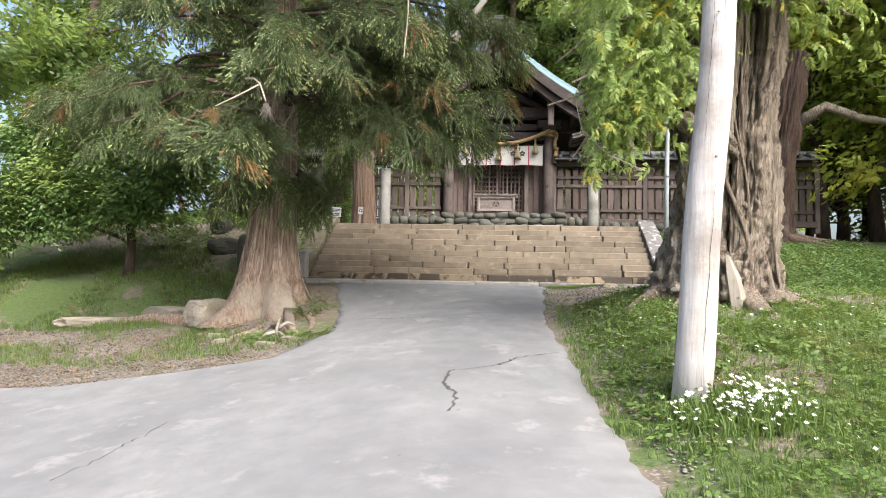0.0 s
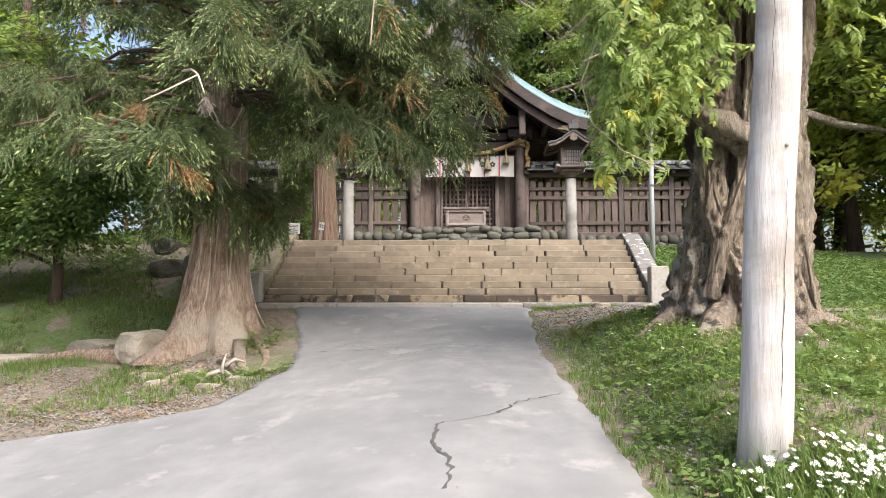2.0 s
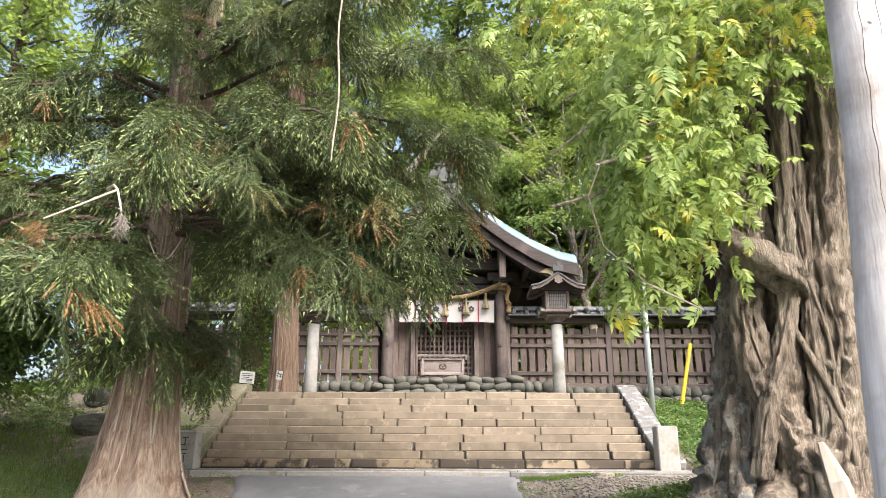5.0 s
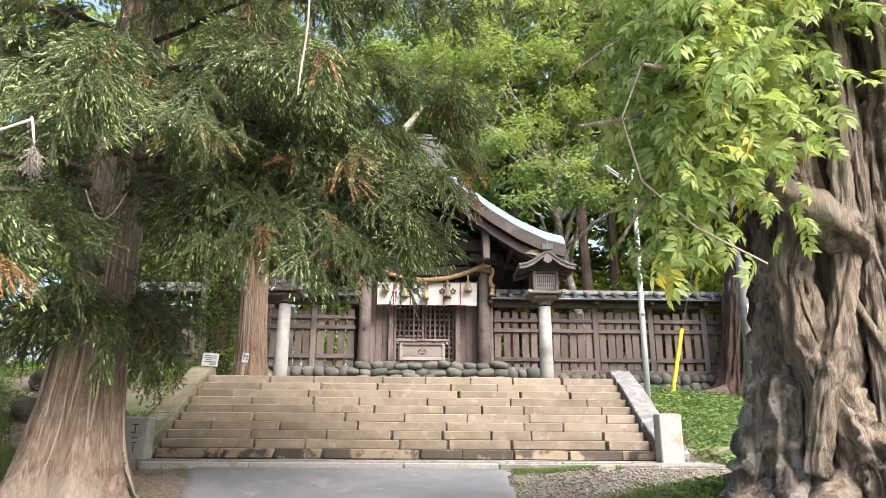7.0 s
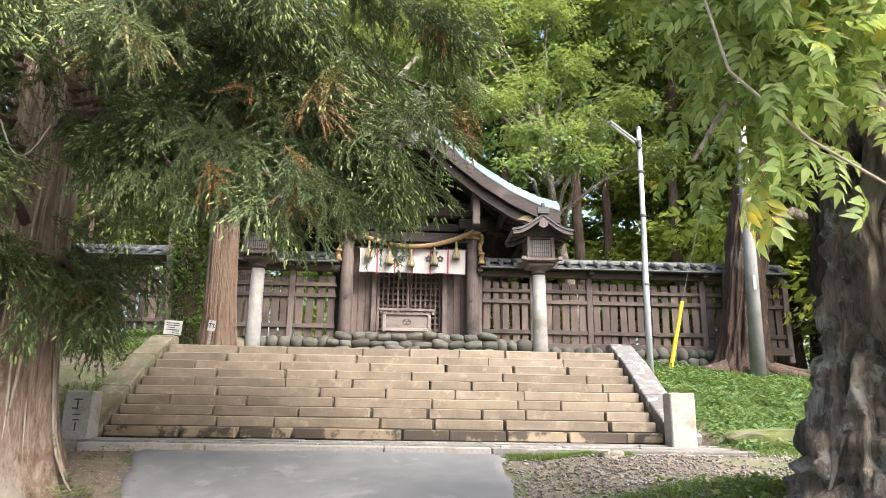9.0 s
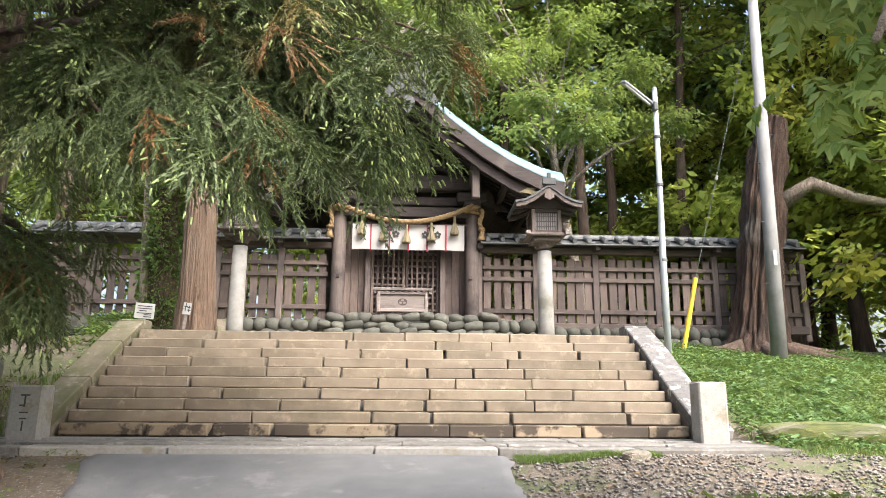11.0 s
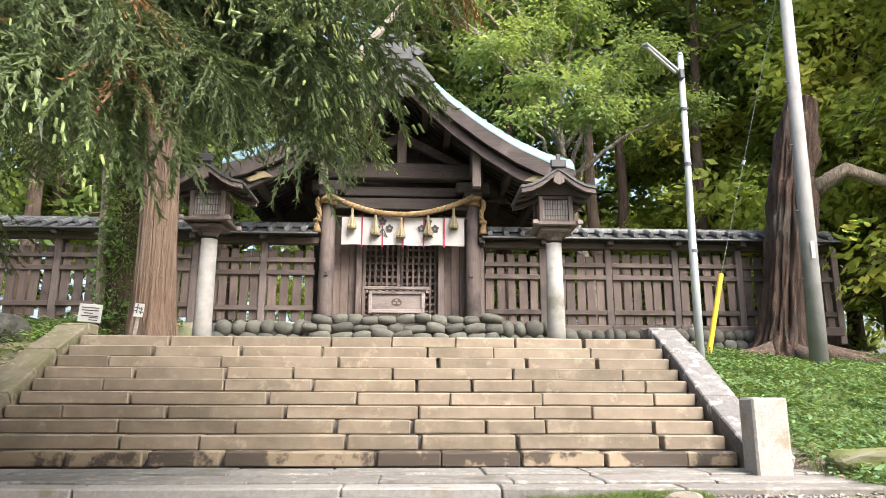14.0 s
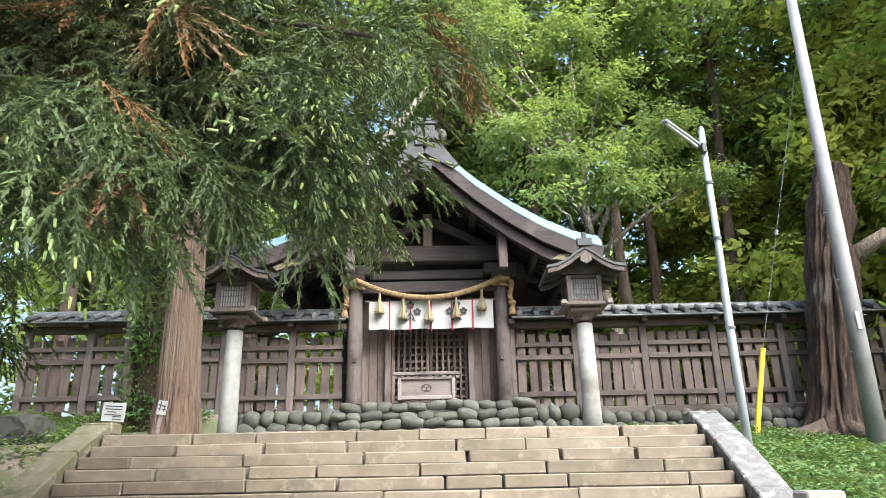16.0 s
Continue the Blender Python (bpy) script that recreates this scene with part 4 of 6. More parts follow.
# ---- lanterns on columns ----
def make_lantern():
    L = thing("shrine_lantern", "wooden roofed lantern on a round grey stone column", "lantern", "lanterns beside the gate")
    part("column", Geo().tube([(0, 0, -0.1), (0, 0, 0.4), (0, 0, 1.72)], [0.155, 0.14, 0.125], 20), STONE_POST, L, "round grey stone column", True)
    part("column_foot", Geo().tube([(0, 0, -0.15), (0, 0, 0.02), (0, 0, 0.07)], [0.34, 0.33, 0.24], 18, lobes=0.03, count=4), COBBLE, L)
    cap = part("corbel", Geo().tube([(0, 0, 1.72), (0, 0, 1.78), (0, 0, 1.86)], [0.12, 0.14, 0.2], 16).box((0, 0, 1.90), (0.5, 0.5, 0.09), 0.02).box((0, 0, 1.985), (0.68, 0.68, 0.07), 0.015), WOOD_POST, L)
    for sx in (-1, 1):
        for sy in (-1, 1):
            part("pale_beam_end", Geo().box((sx * 0.35, sy * 0.35, 2.0), (0.09, 0.09, 0.085), 0.01), WOOD_BOX, cap)
    body = part("lamp_house", Geo().box((0, 0, 2.3), (0.42, 0.42, 0.5), 0.01), PAPER, L, "pale papered lamp chamber")
    for sx in (-1, 1):
        for sy in (-1, 1):
            part("corner_post", Geo().box((sx * 0.235, sy * 0.235, 2.28), (0.07, 0.07, 0.55), 0.008), WOOD_POST, body)
    for ax in range(2):
        for s in (-1, 1):
            for z, h in ((2.06, 0.07), (2.53, 0.07)):
                part("frame_rail", Geo().box((0, s * 0.235, z) if ax == 0 else (s * 0.235, 0, z), (0.4, 0.05, h) if ax == 0 else (0.05, 0.4, h), 0.006), WOOD_DARK, body)
            for k in range(9):
                o = -0.16 + 0.04 * k
                part("lattice_bar", Geo().box((o, s * 0.228, 2.295) if ax == 0 else (s * 0.228, o, 2.295), (0.013, 0.02, 0.42) if ax == 0 else (0.02, 0.013, 0.42), 0.002), WOOD_POST, body)
            for k in range(3):
                part("lattice_rail", Geo().box((0, s * 0.222, 2.18 + 0.115 * k) if ax == 0 else (s * 0.222, 0, 2.18 + 0.115 * k), (0.36, 0.012, 0.012) if ax == 0 else (0.012, 0.36, 0.012), 0.002), WOOD_POST, body)
    curve = [(0, 3.02), (0.12, 2.93), (0.26, 2.80), (0.42, 2.70), (0.6, 2.655)]
    g = Geo()
    for s in (-1, 1):
        up = [(s * x, z) for x, z in curve]
        lo = [(s * x, z - 0.05) for x, z in curve]
        g.strip(up if s > 0 else up[::-1], lo if s > 0 else lo[::-1], -0.55, 0.55)
    roof = part("roof", g, LEAD, L, "grey copper gabled roof")
    for s in (-1, 1):
        for y in (-0.53, 0.47):
            up = [(s * x * 0.97, z - 0.052) for x, z in curve]
            lo = [(s * x * 0.97, z - 0.14) for x, z in curve]
            part("barge_board", Geo().strip(up if s > 0 else up[::-1], lo if s > 0 else lo[::-1], y, y + 0.06), WOOD_POST, roof)
        for y in (-0.3, 0.0, 0.3):
            up = [(s * x * 0.93, z - 0.055) for x, z in curve]
            lo = [(s * x * 0.93, z - 0.11) for x, z in curve]
            part("rafter", Geo().strip(up if s > 0 else up[::-1], lo if s > 0 else lo[::-1], y, y + 0.05), WOOD_DARK, roof)
    part("ridge", Geo().box((0, 0, 3.05), (0.11, 1.12, 0.1), 0.02).box((0, -0.55, 3.09), (0.24, 0.06, 0.16), 0.03).box((0, -0.55, 3.22), (0.07, 0.05, 0.12), 0.02), LEAD, roof)
    part("gable_pendant", Geo().plate([(0, 2.93), (0.07, 2.83), (0.09, 2.72), (0, 2.66), (-0.09, 2.72), (-0.07, 2.83)], 0.04, pose(0, -0.585, 0)), WOOD_POST, roof, "carved pale pendant")
    part("gable_board", Geo().plate([(-0.36, 2.57), (0.36, 2.57), (0.2, 2.75), (0, 2.9), (-0.2, 2.75)], 0.04, pose(0, -0.28, 0)), WOOD_DARK, roof)
    return L


lan = make_lantern()
for ob in lan.children_recursive:
    if not ob.name.startswith("column"):
        for v in ob.data.vertices:
            v.co.z = 1.76 + (v.co.z - 1.72) * 0.82
lan.matrix_basis = pose(2.73, 20.2, 3.75)
other = copy_thing(lan, pose(-2.73, 20.2, 3.75))
tagged(other, "wooden roofed lantern on a mossy round grey column")


# ---- poles and signs ----
def make_street_lamp():
    x, y = 4.14, 18.2
    z = float(ground_z(x, y)) - 0.1
    tx, tz = 4.19, 7.74
    s = thing("street_lamp", "slim white-painted steel lamp pole with a tube light", "street lamp")
    part("pole", Geo().tube([(x, y, z), (x + 0.01, y, 5.0), (x + 0.03, y, 5.9), (tx, y, tz)], [0.054, 0.052, 0.044, 0.04], 14), STEEL, s, smooth=True)
    for zz in (4.9, 6.1, 6.9):
        xx = x + (tx - x) * (zz - z) / (tz - z)
        part("band", Geo().tube([(xx, y, zz), (xx, y, zz + 0.04)], 0.058, 14), LEAD, s)
    part("cap", Geo().tube([(tx, y, tz - 0.01), (tx, y, tz + 0.04)], [0.046, 0.028], 12), STEEL, s)
    arm = part("lamp_arm", Geo().box((tx - 0.36, y - 0.24, tz - 0.19), (0.80, 0.095, 0.042), 0.012, Matrix.Rotation(radians(14), 3, "Y") @ Matrix.Rotation(radians(36), 3, "Z")), STEEL, s)
    part("tube_light", Geo().tube([(tx - 0.64, y - 0.46, tz - 0.15), (tx - 0.13, y - 0.08, tz - 0.3)], 0.023, 8), PAPER, arm, "pale fluorescent tube")
    part("bracket", Geo().box((tx - 0.03, y - 0.05, tz - 0.32), (0.065, 0.1, 0.15), 0.01), LEAD, s)


def make_utility_pole():
    x, y = 7.38, 21.05
    z = float(ground_z(x, y)) - 0.15
    u = thing("utility_pole", "tapering grey concrete utility pole on the bank", "utility pole")
    part("pole", Geo().tube([(x, y, z), (x + 0.08, y, 6.5), (x + 0.22, y, 12.2)], [0.152, 0.13, 0.095], 18), POLE_GREY, u, smooth=True)
    for k in range(8):
        zz = 5.1 + 0.62 * k
        xx = x + 0.22 * (zz - z) / (12.2 - z)
        part("step_bolt", Geo().tube([(xx + (0.09 if k % 2 else -0.2), y - 0.03, zz), (xx + (0.2 if k % 2 else -0.09), y - 0.03, zz)], 0.011, 6), LEAD, u)
    part("number_plate", Geo().box((x + 0.04, y - 0.146, 5.6), (0.07, 0.01, 0.3), 0.003), PAPER, u, "small pale number plate")
    wire = thing("guy_wire", "thin steel stay wire with a yellow plastic sleeve", "guy wire")
    a, b = Vector((6.05, 22.38, float(ground_z(6.05, 22.38)) - 0.05)), Vector((7.58, 21.1, 11.2))
    m = Vector((6.44, 22.38, 5.44))
    part("sleeve", Geo().tube([a, m], 0.048, 10), YELLOW, wire, "yellow plastic sleeve")
    part("wire", Geo().tube([m, m.lerp(b, 0.5), b], 0.006, 5), STEEL, wire)
    part("insulator", Geo().tube([m.lerp(b, 0.36), m.lerp(b, 0.375)], 0.035, 8), PAPER, wire)


def make_white_pole():
    w = thing("wooden_pole", "leaning whitened old timber pole with drying cracks", "pole")
    base, top = Vector((2.03, 7.78, float(ground_z(2.03, 7.78)) - 0.15)), Vector((2.50, 7.84, 7.2))
    pts = [base.lerp(top, k / 14) for k in range(15)]
    pts = [p + Vector((0.012 * math.sin(k * 1.3), 0, 0)) for k, p in enumerate(pts)]
    part("shaft", Geo().tube(pts, [0.147 - 0.0025 * k for k in range(15)], 22, lobes=0.012, count=3), WOOD_WHITE, w, smooth=True)
    for dx, k0, k1 in ((0.03, 0.02, 0.30), (-0.07, 0.35, 0.55), (0.01, 0.5, 0.72)):
        g = Geo()
        line = [base.lerp(top, k0 + (k1 - k0) * i / 12) + Vector((dx + 0.006 * math.sin(i * 2.1), -0.143 + 2.2 * dx * dx + 0.03 * k0, 0)) for i in range(13)]
        g.tube(line, [0.0008 + 0.0014 * math.sin(math.pi * i / 12) for i in range(13)], 5)
        part("drying_crack", g, BARK_DARK, w)
    for dx, k in ((0.02, 0.33), (-0.04, 0.52)):
        p = base.lerp(top, k) + Vector((dx, -0.138, 0))
        part("knot", Geo().tube([p, p + Vector((0, -0.008, 0.002))], [0.013, 0.006], 9), BARE_WOOD, w)


def sign_board(x, y, z, w, h, tilt, rows, label):
    s = thing("sign", label, "sign", at=(x, y, z))
    s.rotation_euler = (0.05, tilt, 0.08)
    part("stake", Geo().box((0, 0.02, -0.2), (0.045, 0.025, 0.42), 0.004), WOOD_BOX, s)
    b = part("board", Geo().box((0, 0, 0.1), (w, 0.014, h), 0.003), PAPER, s)
    part("writing", rows, BLACK, b)


g = Geo()
for k in range(4):
    g.box((-0.0 - 0.02 * (k == 2), -0.009, 0.17 - 0.035 * k), (0.21 - 0.1 * (k == 2), 0.003, 0.013), 0.001)
for k in range(2):
    g.box((0.05, -0.009, 0.045 - 0.03 * k), (0.11, 0.003, 0.012), 0.001)
sign_board(-3.62, 18.45, 3.97, 0.28, 0.23, 0.06, g, "small white notice board beside the stairs")
g = Geo()
for dx, dz, w, h in ((-0.02, 0.12, 0.012, 0.12), (-0.02, 0.13, 0.06, 0.012), (-0.035, 0.09, 0.03, 0.012), (0.025, 0.12, 0.05, 0.012), (0.03, 0.10, 0.012, 0.09), (0.03, 0.08, 0.05, 0.012)):
    g.box((dx, -0.009, dz), (w, 0.003, h), 0.001)
sign_board(-2.98, 18.35, 4.0, 0.115, 0.17, 0.12, g, "small white name tag on a stake at a cedar")
make_street_lamp()
make_utility_pole()
make_white_pole()


# ---- plants ----
def cedar_spray(seed, tips=False):
    """A fan of drooping needle ropes one unit long; with tips, only the pale new ends of the ropes."""
    r = np.random.default_rng(seed)
    V, T = [], []

    def tri(a, b, c):
        o = len(V)
        V.extend((a, b, c))
        T.append((o, o + 1, o + 2))

    for k in range(10):
        t = 0.05 + 0.5 * k / 9
        p = np.array((t * 0.8, 0, -0.10 * t))
        a = (1 if k % 2 else -1) * r.uniform(0.1, 1.15) * (1 - 0.6 * k / 9)
        ln = (0.62 - 0.25 * t) * r.uniform(0.75, 1.15)
        d = np.array((math.cos(a), math.sin(a), r.uniform(-0.25, 0.3)))
        n = 4
        for j in range(n):
            d /= np.linalg.norm(d)
            q = p + d * ln / n
            side = np.cross(d, (0, 0, 1.0))
            side /= np.linalg.norm(side) + 1e-9
            up = np.cross(side, d)
            if not tips:
                w = 0.016
                tri(p - side * w, p + side * w, q + up * w)
                for i in range(7):
                    b0 = p + (q - p) * (i + 0.5) / 7
                    g = i * 2.4 + j + k
                    out = side * math.cos(g) + up * math.sin(g)
                    cross = np.cross(out, d) * 0.006 + d * 0.013
                    tri(b0 - cross, b0 + cross, b0 + d * r.uniform(0.04, 0.06) + out * r.uniform(0.03, 0.046))
            p = q
            d = d + np.array((0.05, 0, -0.30 if j < 2 else 0.12))
        if tips:
            d /= np.linalg.norm(d)
            s1 = np.cross(d, (0.3, 0.1, 1.0))
            s1 /= np.linalg.norm(s1) + 1e-9
            u1 = np.cross(s1, d)
            ring = [p - d * 0.045 + 0.012 * (s1 * math.cos(g) + u1 * math.sin(g)) for g in (0, 1.57, 3.14, 4.71)]
            far = [p + d * 0.025 + 0.010 * (s1 * math.cos(g) + u1 * math.sin(g)) for g in (0.8, 2.37, 3.94, 5.51)]
            for i in range(4):
                tri(ring[i], ring[(i + 1) % 4], far[i])
                tri(far[i], far[(i + 1) % 4], ring[(i + 1) % 4])
                tri(far[i], far[(i + 1) % 4], p + d * 0.036)
    return np.array(V, float), np.array(T, int)


def leaf_tri(V, T, base, d, up, ln, wd, fold=0.25):
    """One leaf, folded along its rib: four triangles."""
    s = np.cross(d, up)
    s /= np.linalg.norm(s) + 1e-9
    o = len(V)
    m, tip = base + d * ln * 0.45, base + d * ln - up * ln * 0.08
    V.extend((base, m + s * wd / 2 + up * wd * fold, tip, m - s * wd / 2 + up * wd * fold, m))
    T.extend(((o, o + 4, o + 1), (o + 1, o + 4, o + 2), (o, o + 3, o + 4), (o + 4, o + 3, o + 2)))


def pinnate_spray(seed):
    """A compound leaf one unit long: paired leaflets on a drooping stalk."""
    r = np.random.default_rng(seed)
    V, T = [], []
    p, d = np.zeros(3), np.array((0.95, 0, 0.25))
    up = np.array((0, 0, 1.0))
    for k in range(6):
        q = p + d * 0.15
        o = len(V)
        V.extend((p + (0, 0.006, 0), p - (0, 0.006, 0), q))
        T.append((o, o + 1, o + 2))
        for s in (-1, 1):
            a = s * r.uniform(0.8, 1.2)
            ld = np.array((d[0] * math.cos(a), math.sin(a), d[2] - r.uniform(0.15, 0.5)))
            leaf_tri(V, T, q, ld / np.linalg.norm(ld), up, r.uniform(0.30, 0.40), r.uniform(0.13, 0.18))
        p = q
        d = d + (0, 0, -0.14)
        d /= np.linalg.norm(d)
    leaf_tri(V, T, p, d, up, 0.36, 0.16)
    return np.array(V), np.array(T)


def leaf_clump(seed, n=16, ln=0.26, wd=0.13, flat=False):
    """Leaves spread on a flat-lying twig, one unit across."""
    r = np.random.default_rng(seed)
    V, T = [], []
    for k in range(n):
        b = np.array((r.uniform(-0.5, 0.5), r.uniform(-0.35, 0.35), r.normal(0, 0.10)))
        a = r.uniform(-1.4, 1.4)
        d = np.array((math.cos(a), math.sin(a), r.uniform(-0.55, 0.15)))
        u = np.array((r.normal(0, 0.35), r.normal(0, 0.35), 1.0))
        d, u, l1, w1 = d / np.linalg.norm(d), u / np.linalg.norm(u), ln * r.uniform(0.7, 1.2), wd * r.uniform(0.8, 1.2)
        if flat:
            s, o, m = np.cross(d, u), len(V), b + d * l1 * 0.45
            V.extend((b, m + s * w1 / 2, b + d * l1, m - s * w1 / 2))
            T.extend(((o, o + 1, o + 2), (o, o + 2, o + 3)))
        else:
            leaf_tri(V, T, b, d, u, l1, w1, 0.15)
    return np.array(V), np.array(T)


SPRAYS = [cedar_spray(i) for i in range(6)]
TIPS = [cedar_spray(i, True) for i in range(6)]
PINNATE = [pinnate_spray(i) for i in range(6)]
CLUMPS = [leaf_clump(i, 13, 0.34, 0.17, True) for i in range(6)]
SMALL = [leaf_clump(i + 20, 12, 0.22, 0.12, True) for i in range(5)]


def bough(rng, a, b, sag, wig=0.12):
    """A bent line from a to b."""
    a, b = Vector(a), Vector(b)
    k = max(5, int((b - a).length / 0.35))
    out = []
    for i in range(k + 1):
        t = i / k
        p = a.lerp(b, t) + Vector((0, 0, sag * math.sin(math.pi * t)))
        out.append(p + Vector(rng.normal(0, wig * 0.3 * (1 if 0 < i < k else 0), 3)))
    return out


def clothe(rng, line, size, density, places, start=0.35, spread=0.45, droop=-0.55, clump=0.0):
    """Sprays along the outer part of a bough, to both sides and hanging."""
    n = len(line)
    total = sum((line[i + 1] - line[i]).length for i in range(n - 1))
    for _ in range(int(total * density)):
        t = start + (1 - start) * rng.random() ** 0.8
        if clump and rng.random() < 0.8:
            step = clump / total
            t = min(1.0, round(t / step) * step + rng.normal(0, 0.12) * step)
        i = min(int(t * (n - 1)), n - 2)
        p = line[i].lerp(line[i + 1], t * (n - 1) - i)
        d = (line[i + 1] - line[i]).normalized()
        side = Vector((-d.y, d.x, 0)) * rng.normal(0, 1.0)
        w = d * rng.uniform(0.2, 1.0) + side + Vector((0, 0, rng.normal(droop, 0.35)))
        q = p + Vector(rng.normal(0, spread * 0.35, 3))
        if clear_of_walk(q + w.normalized() * size * 0.7):
            places.append((tuple(q), tuple(w), size * rng.uniform(0.65, 1.25), rng.normal(0, 0.5)))


def cedar_trunk(x, y, z, top, r_top, r_low, flare, lean, buttress, seed, n=84):
    """A fluted cedar trunk that flares into its roots."""
    pts, rad = [], []
    for i in range(61):
        t = (i / 60) ** 1.6
        h = t * (top - z)
        pts.append((x + lean[0] * h, y + lean[1] * h, z + h - 0.1))
        rad.append((r_low + (r_top - r_low) * t) + flare * math.exp(-h / 0.6))
    g = Geo()
    g.tube(pts, rad, n)
    out = []
    for j, (vx, vy, vz) in enumerate(g.v):
        i = min(j // n, 60)
        a = 2 * math.pi * (j % n) / n
        h = pts[i][2] - z
        k = 1 + 0.055 * math.sin(7 * a + 0.25 * h + seed) + 0.035 * math.sin(13 * a - 0.4 * h + 2 * seed) + buttress * math.exp(-max(h, 0) / 0.5) * (math.sin(4 * a + seed) * 0.6 + math.sin(7 * a + 2.3 * seed) * 0.4)
        q = Vector((math.cos(a) * 7 + 0.5 * math.sin(h), math.sin(a) * 7, h * 0.55 + seed * 9))
        k += 0.075 * (0.5 - 2.0 * abs(noise.noise(q))) + 0.05 * (0.4 - 2.0 * abs(noise.noise(q * 2.3)))
        out.append((pts[i][0] + (vx - pts[i][0]) * k, pts[i][1] + (vy - pts[i][1]) * k, vz))
    g.v = out
    return g, pts


def make_cedar(name, label, x, y, z, top, r_top, r_low, flare, lean, buttress, seed, boughs, extra, density, size, roots=(), bark=BARK_CEDAR, fibre=None):
    fibre = fibre or BARK_FIBRE
    rng = np.random.default_rng(seed)
    tree = thing(name, label, "tree")
    g, pts = cedar_trunk(x, y, z, top, r_top, r_low, flare, lean, buttress, seed)
    trunk = part("trunk", g, bark, tree, smooth=True)
    for line, r0 in roots:
        gg = Geo().tube([(a, b, float(ground_z(a, b)) + c - 0.05) for a, b, c in line], [r0 * (1 - 0.6 * i / (len(line) - 1)) for i in range(len(line))], 9, lobes=0.16, count=3, twist=0.5)
        part("root", gg, bark, tree, smooth=True)
    # bark ridges running up the trunk
    strip = Geo()
    for k in range(300):
        a = rng.uniform(0, 6.28)
        h0, fat = rng.uniform(0.1, 6.0) if k % 4 else rng.uniform(6.0, top - z - 2.5), rng.uniform(0.005, 0.016)
        line, rr = [], []
        for i in range(8):
            h = h0 + i * 0.22
            t = (h / (top - z))
            r = (r_low + (r_top - r_low) * t) + flare * math.exp(-h / 0.6)
            kk = 1 + 0.055 * math.sin(7 * a + 0.25 * h + seed) + 0.035 * math.sin(13 * a - 0.4 * h + 2 * seed) + buttress * math.exp(-max(h, 0) / 0.5) * (math.sin(4 * a + seed) * 0.6 + math.sin(7 * a + 2.3 * seed) * 0.4)
            aa = a + 0.04 * math.sin(i * 0.9 + k)
            line.append((x + lean[0] * h + math.cos(aa) * r * kk * 0.99, y + lean[1] * h + math.sin(aa) * r * kk * 0.99, z + h - 0.1))
            rr.append(0.003 + fat * math.sin(math.pi * (i + 0.5) / 8))
        strip.tube(line, rr, 5)
    part("shaggy_bark", strip, fibre, trunk, "loose pale bark fibres", True)
    places = []
    for a, h, ln, rise in boughs:
        s = (x + lean[0] * (h - z), y + lean[1] * (h - z), h)
        e = (s[0] + math.cos(a) * ln, s[1] + math.sin(a) * ln, h + rise)
        line = bough(rng, s, e, 0.12 * ln)
        part("limb", Geo().tube(line, [0.055 * (1 - 0.8 * i / (len(line) - 1)) for i in range(len(line))], 6), BARK_DARK, tree, smooth=True)
        clothe(rng, line, size, density, places, 0.15, 0.38, -0.55, 0.8)
    for s, e, sag in extra:
        line = bough(rng, s, e, sag)
        part("limb", Geo().tube(line, [0.04 * (1 - 0.75 * i / (len(line) - 1)) for i in range(len(line))], 6), BARK_DARK, tree, smooth=True)
        clothe(rng, line, size * 0.85, density * 1.3, places, 0.45, 0.38, -0.6, 0.7)
    dead = [p for i, p in enumerate(places) if i % 29 == 0]
    live = [p for i, p in enumerate(places) if i % 29]
    part("crown", scatter("crown", SPRAYS, live, CEDAR_LEAF, np.random.default_rng(seed)), None, tree)
    # clumps picked by noise get pale tips, which also paint them as lit
    lit = [p for p in live if noise.noise(Vector(p[0]) * 0.9) > -0.05]
    part("fresh_growth", scatter("fresh_growth", TIPS, lit, CEDAR_TIP, np.random.default_rng(seed + 5)), None, tree, "pale fresh needle tips")
    part("dead_foliage", scatter("dead_foliage", SPRAYS, dead, CEDAR_DEAD, np.random.default_rng(seed + 9)), None, tree, "rusty dead sprays")
    return tree


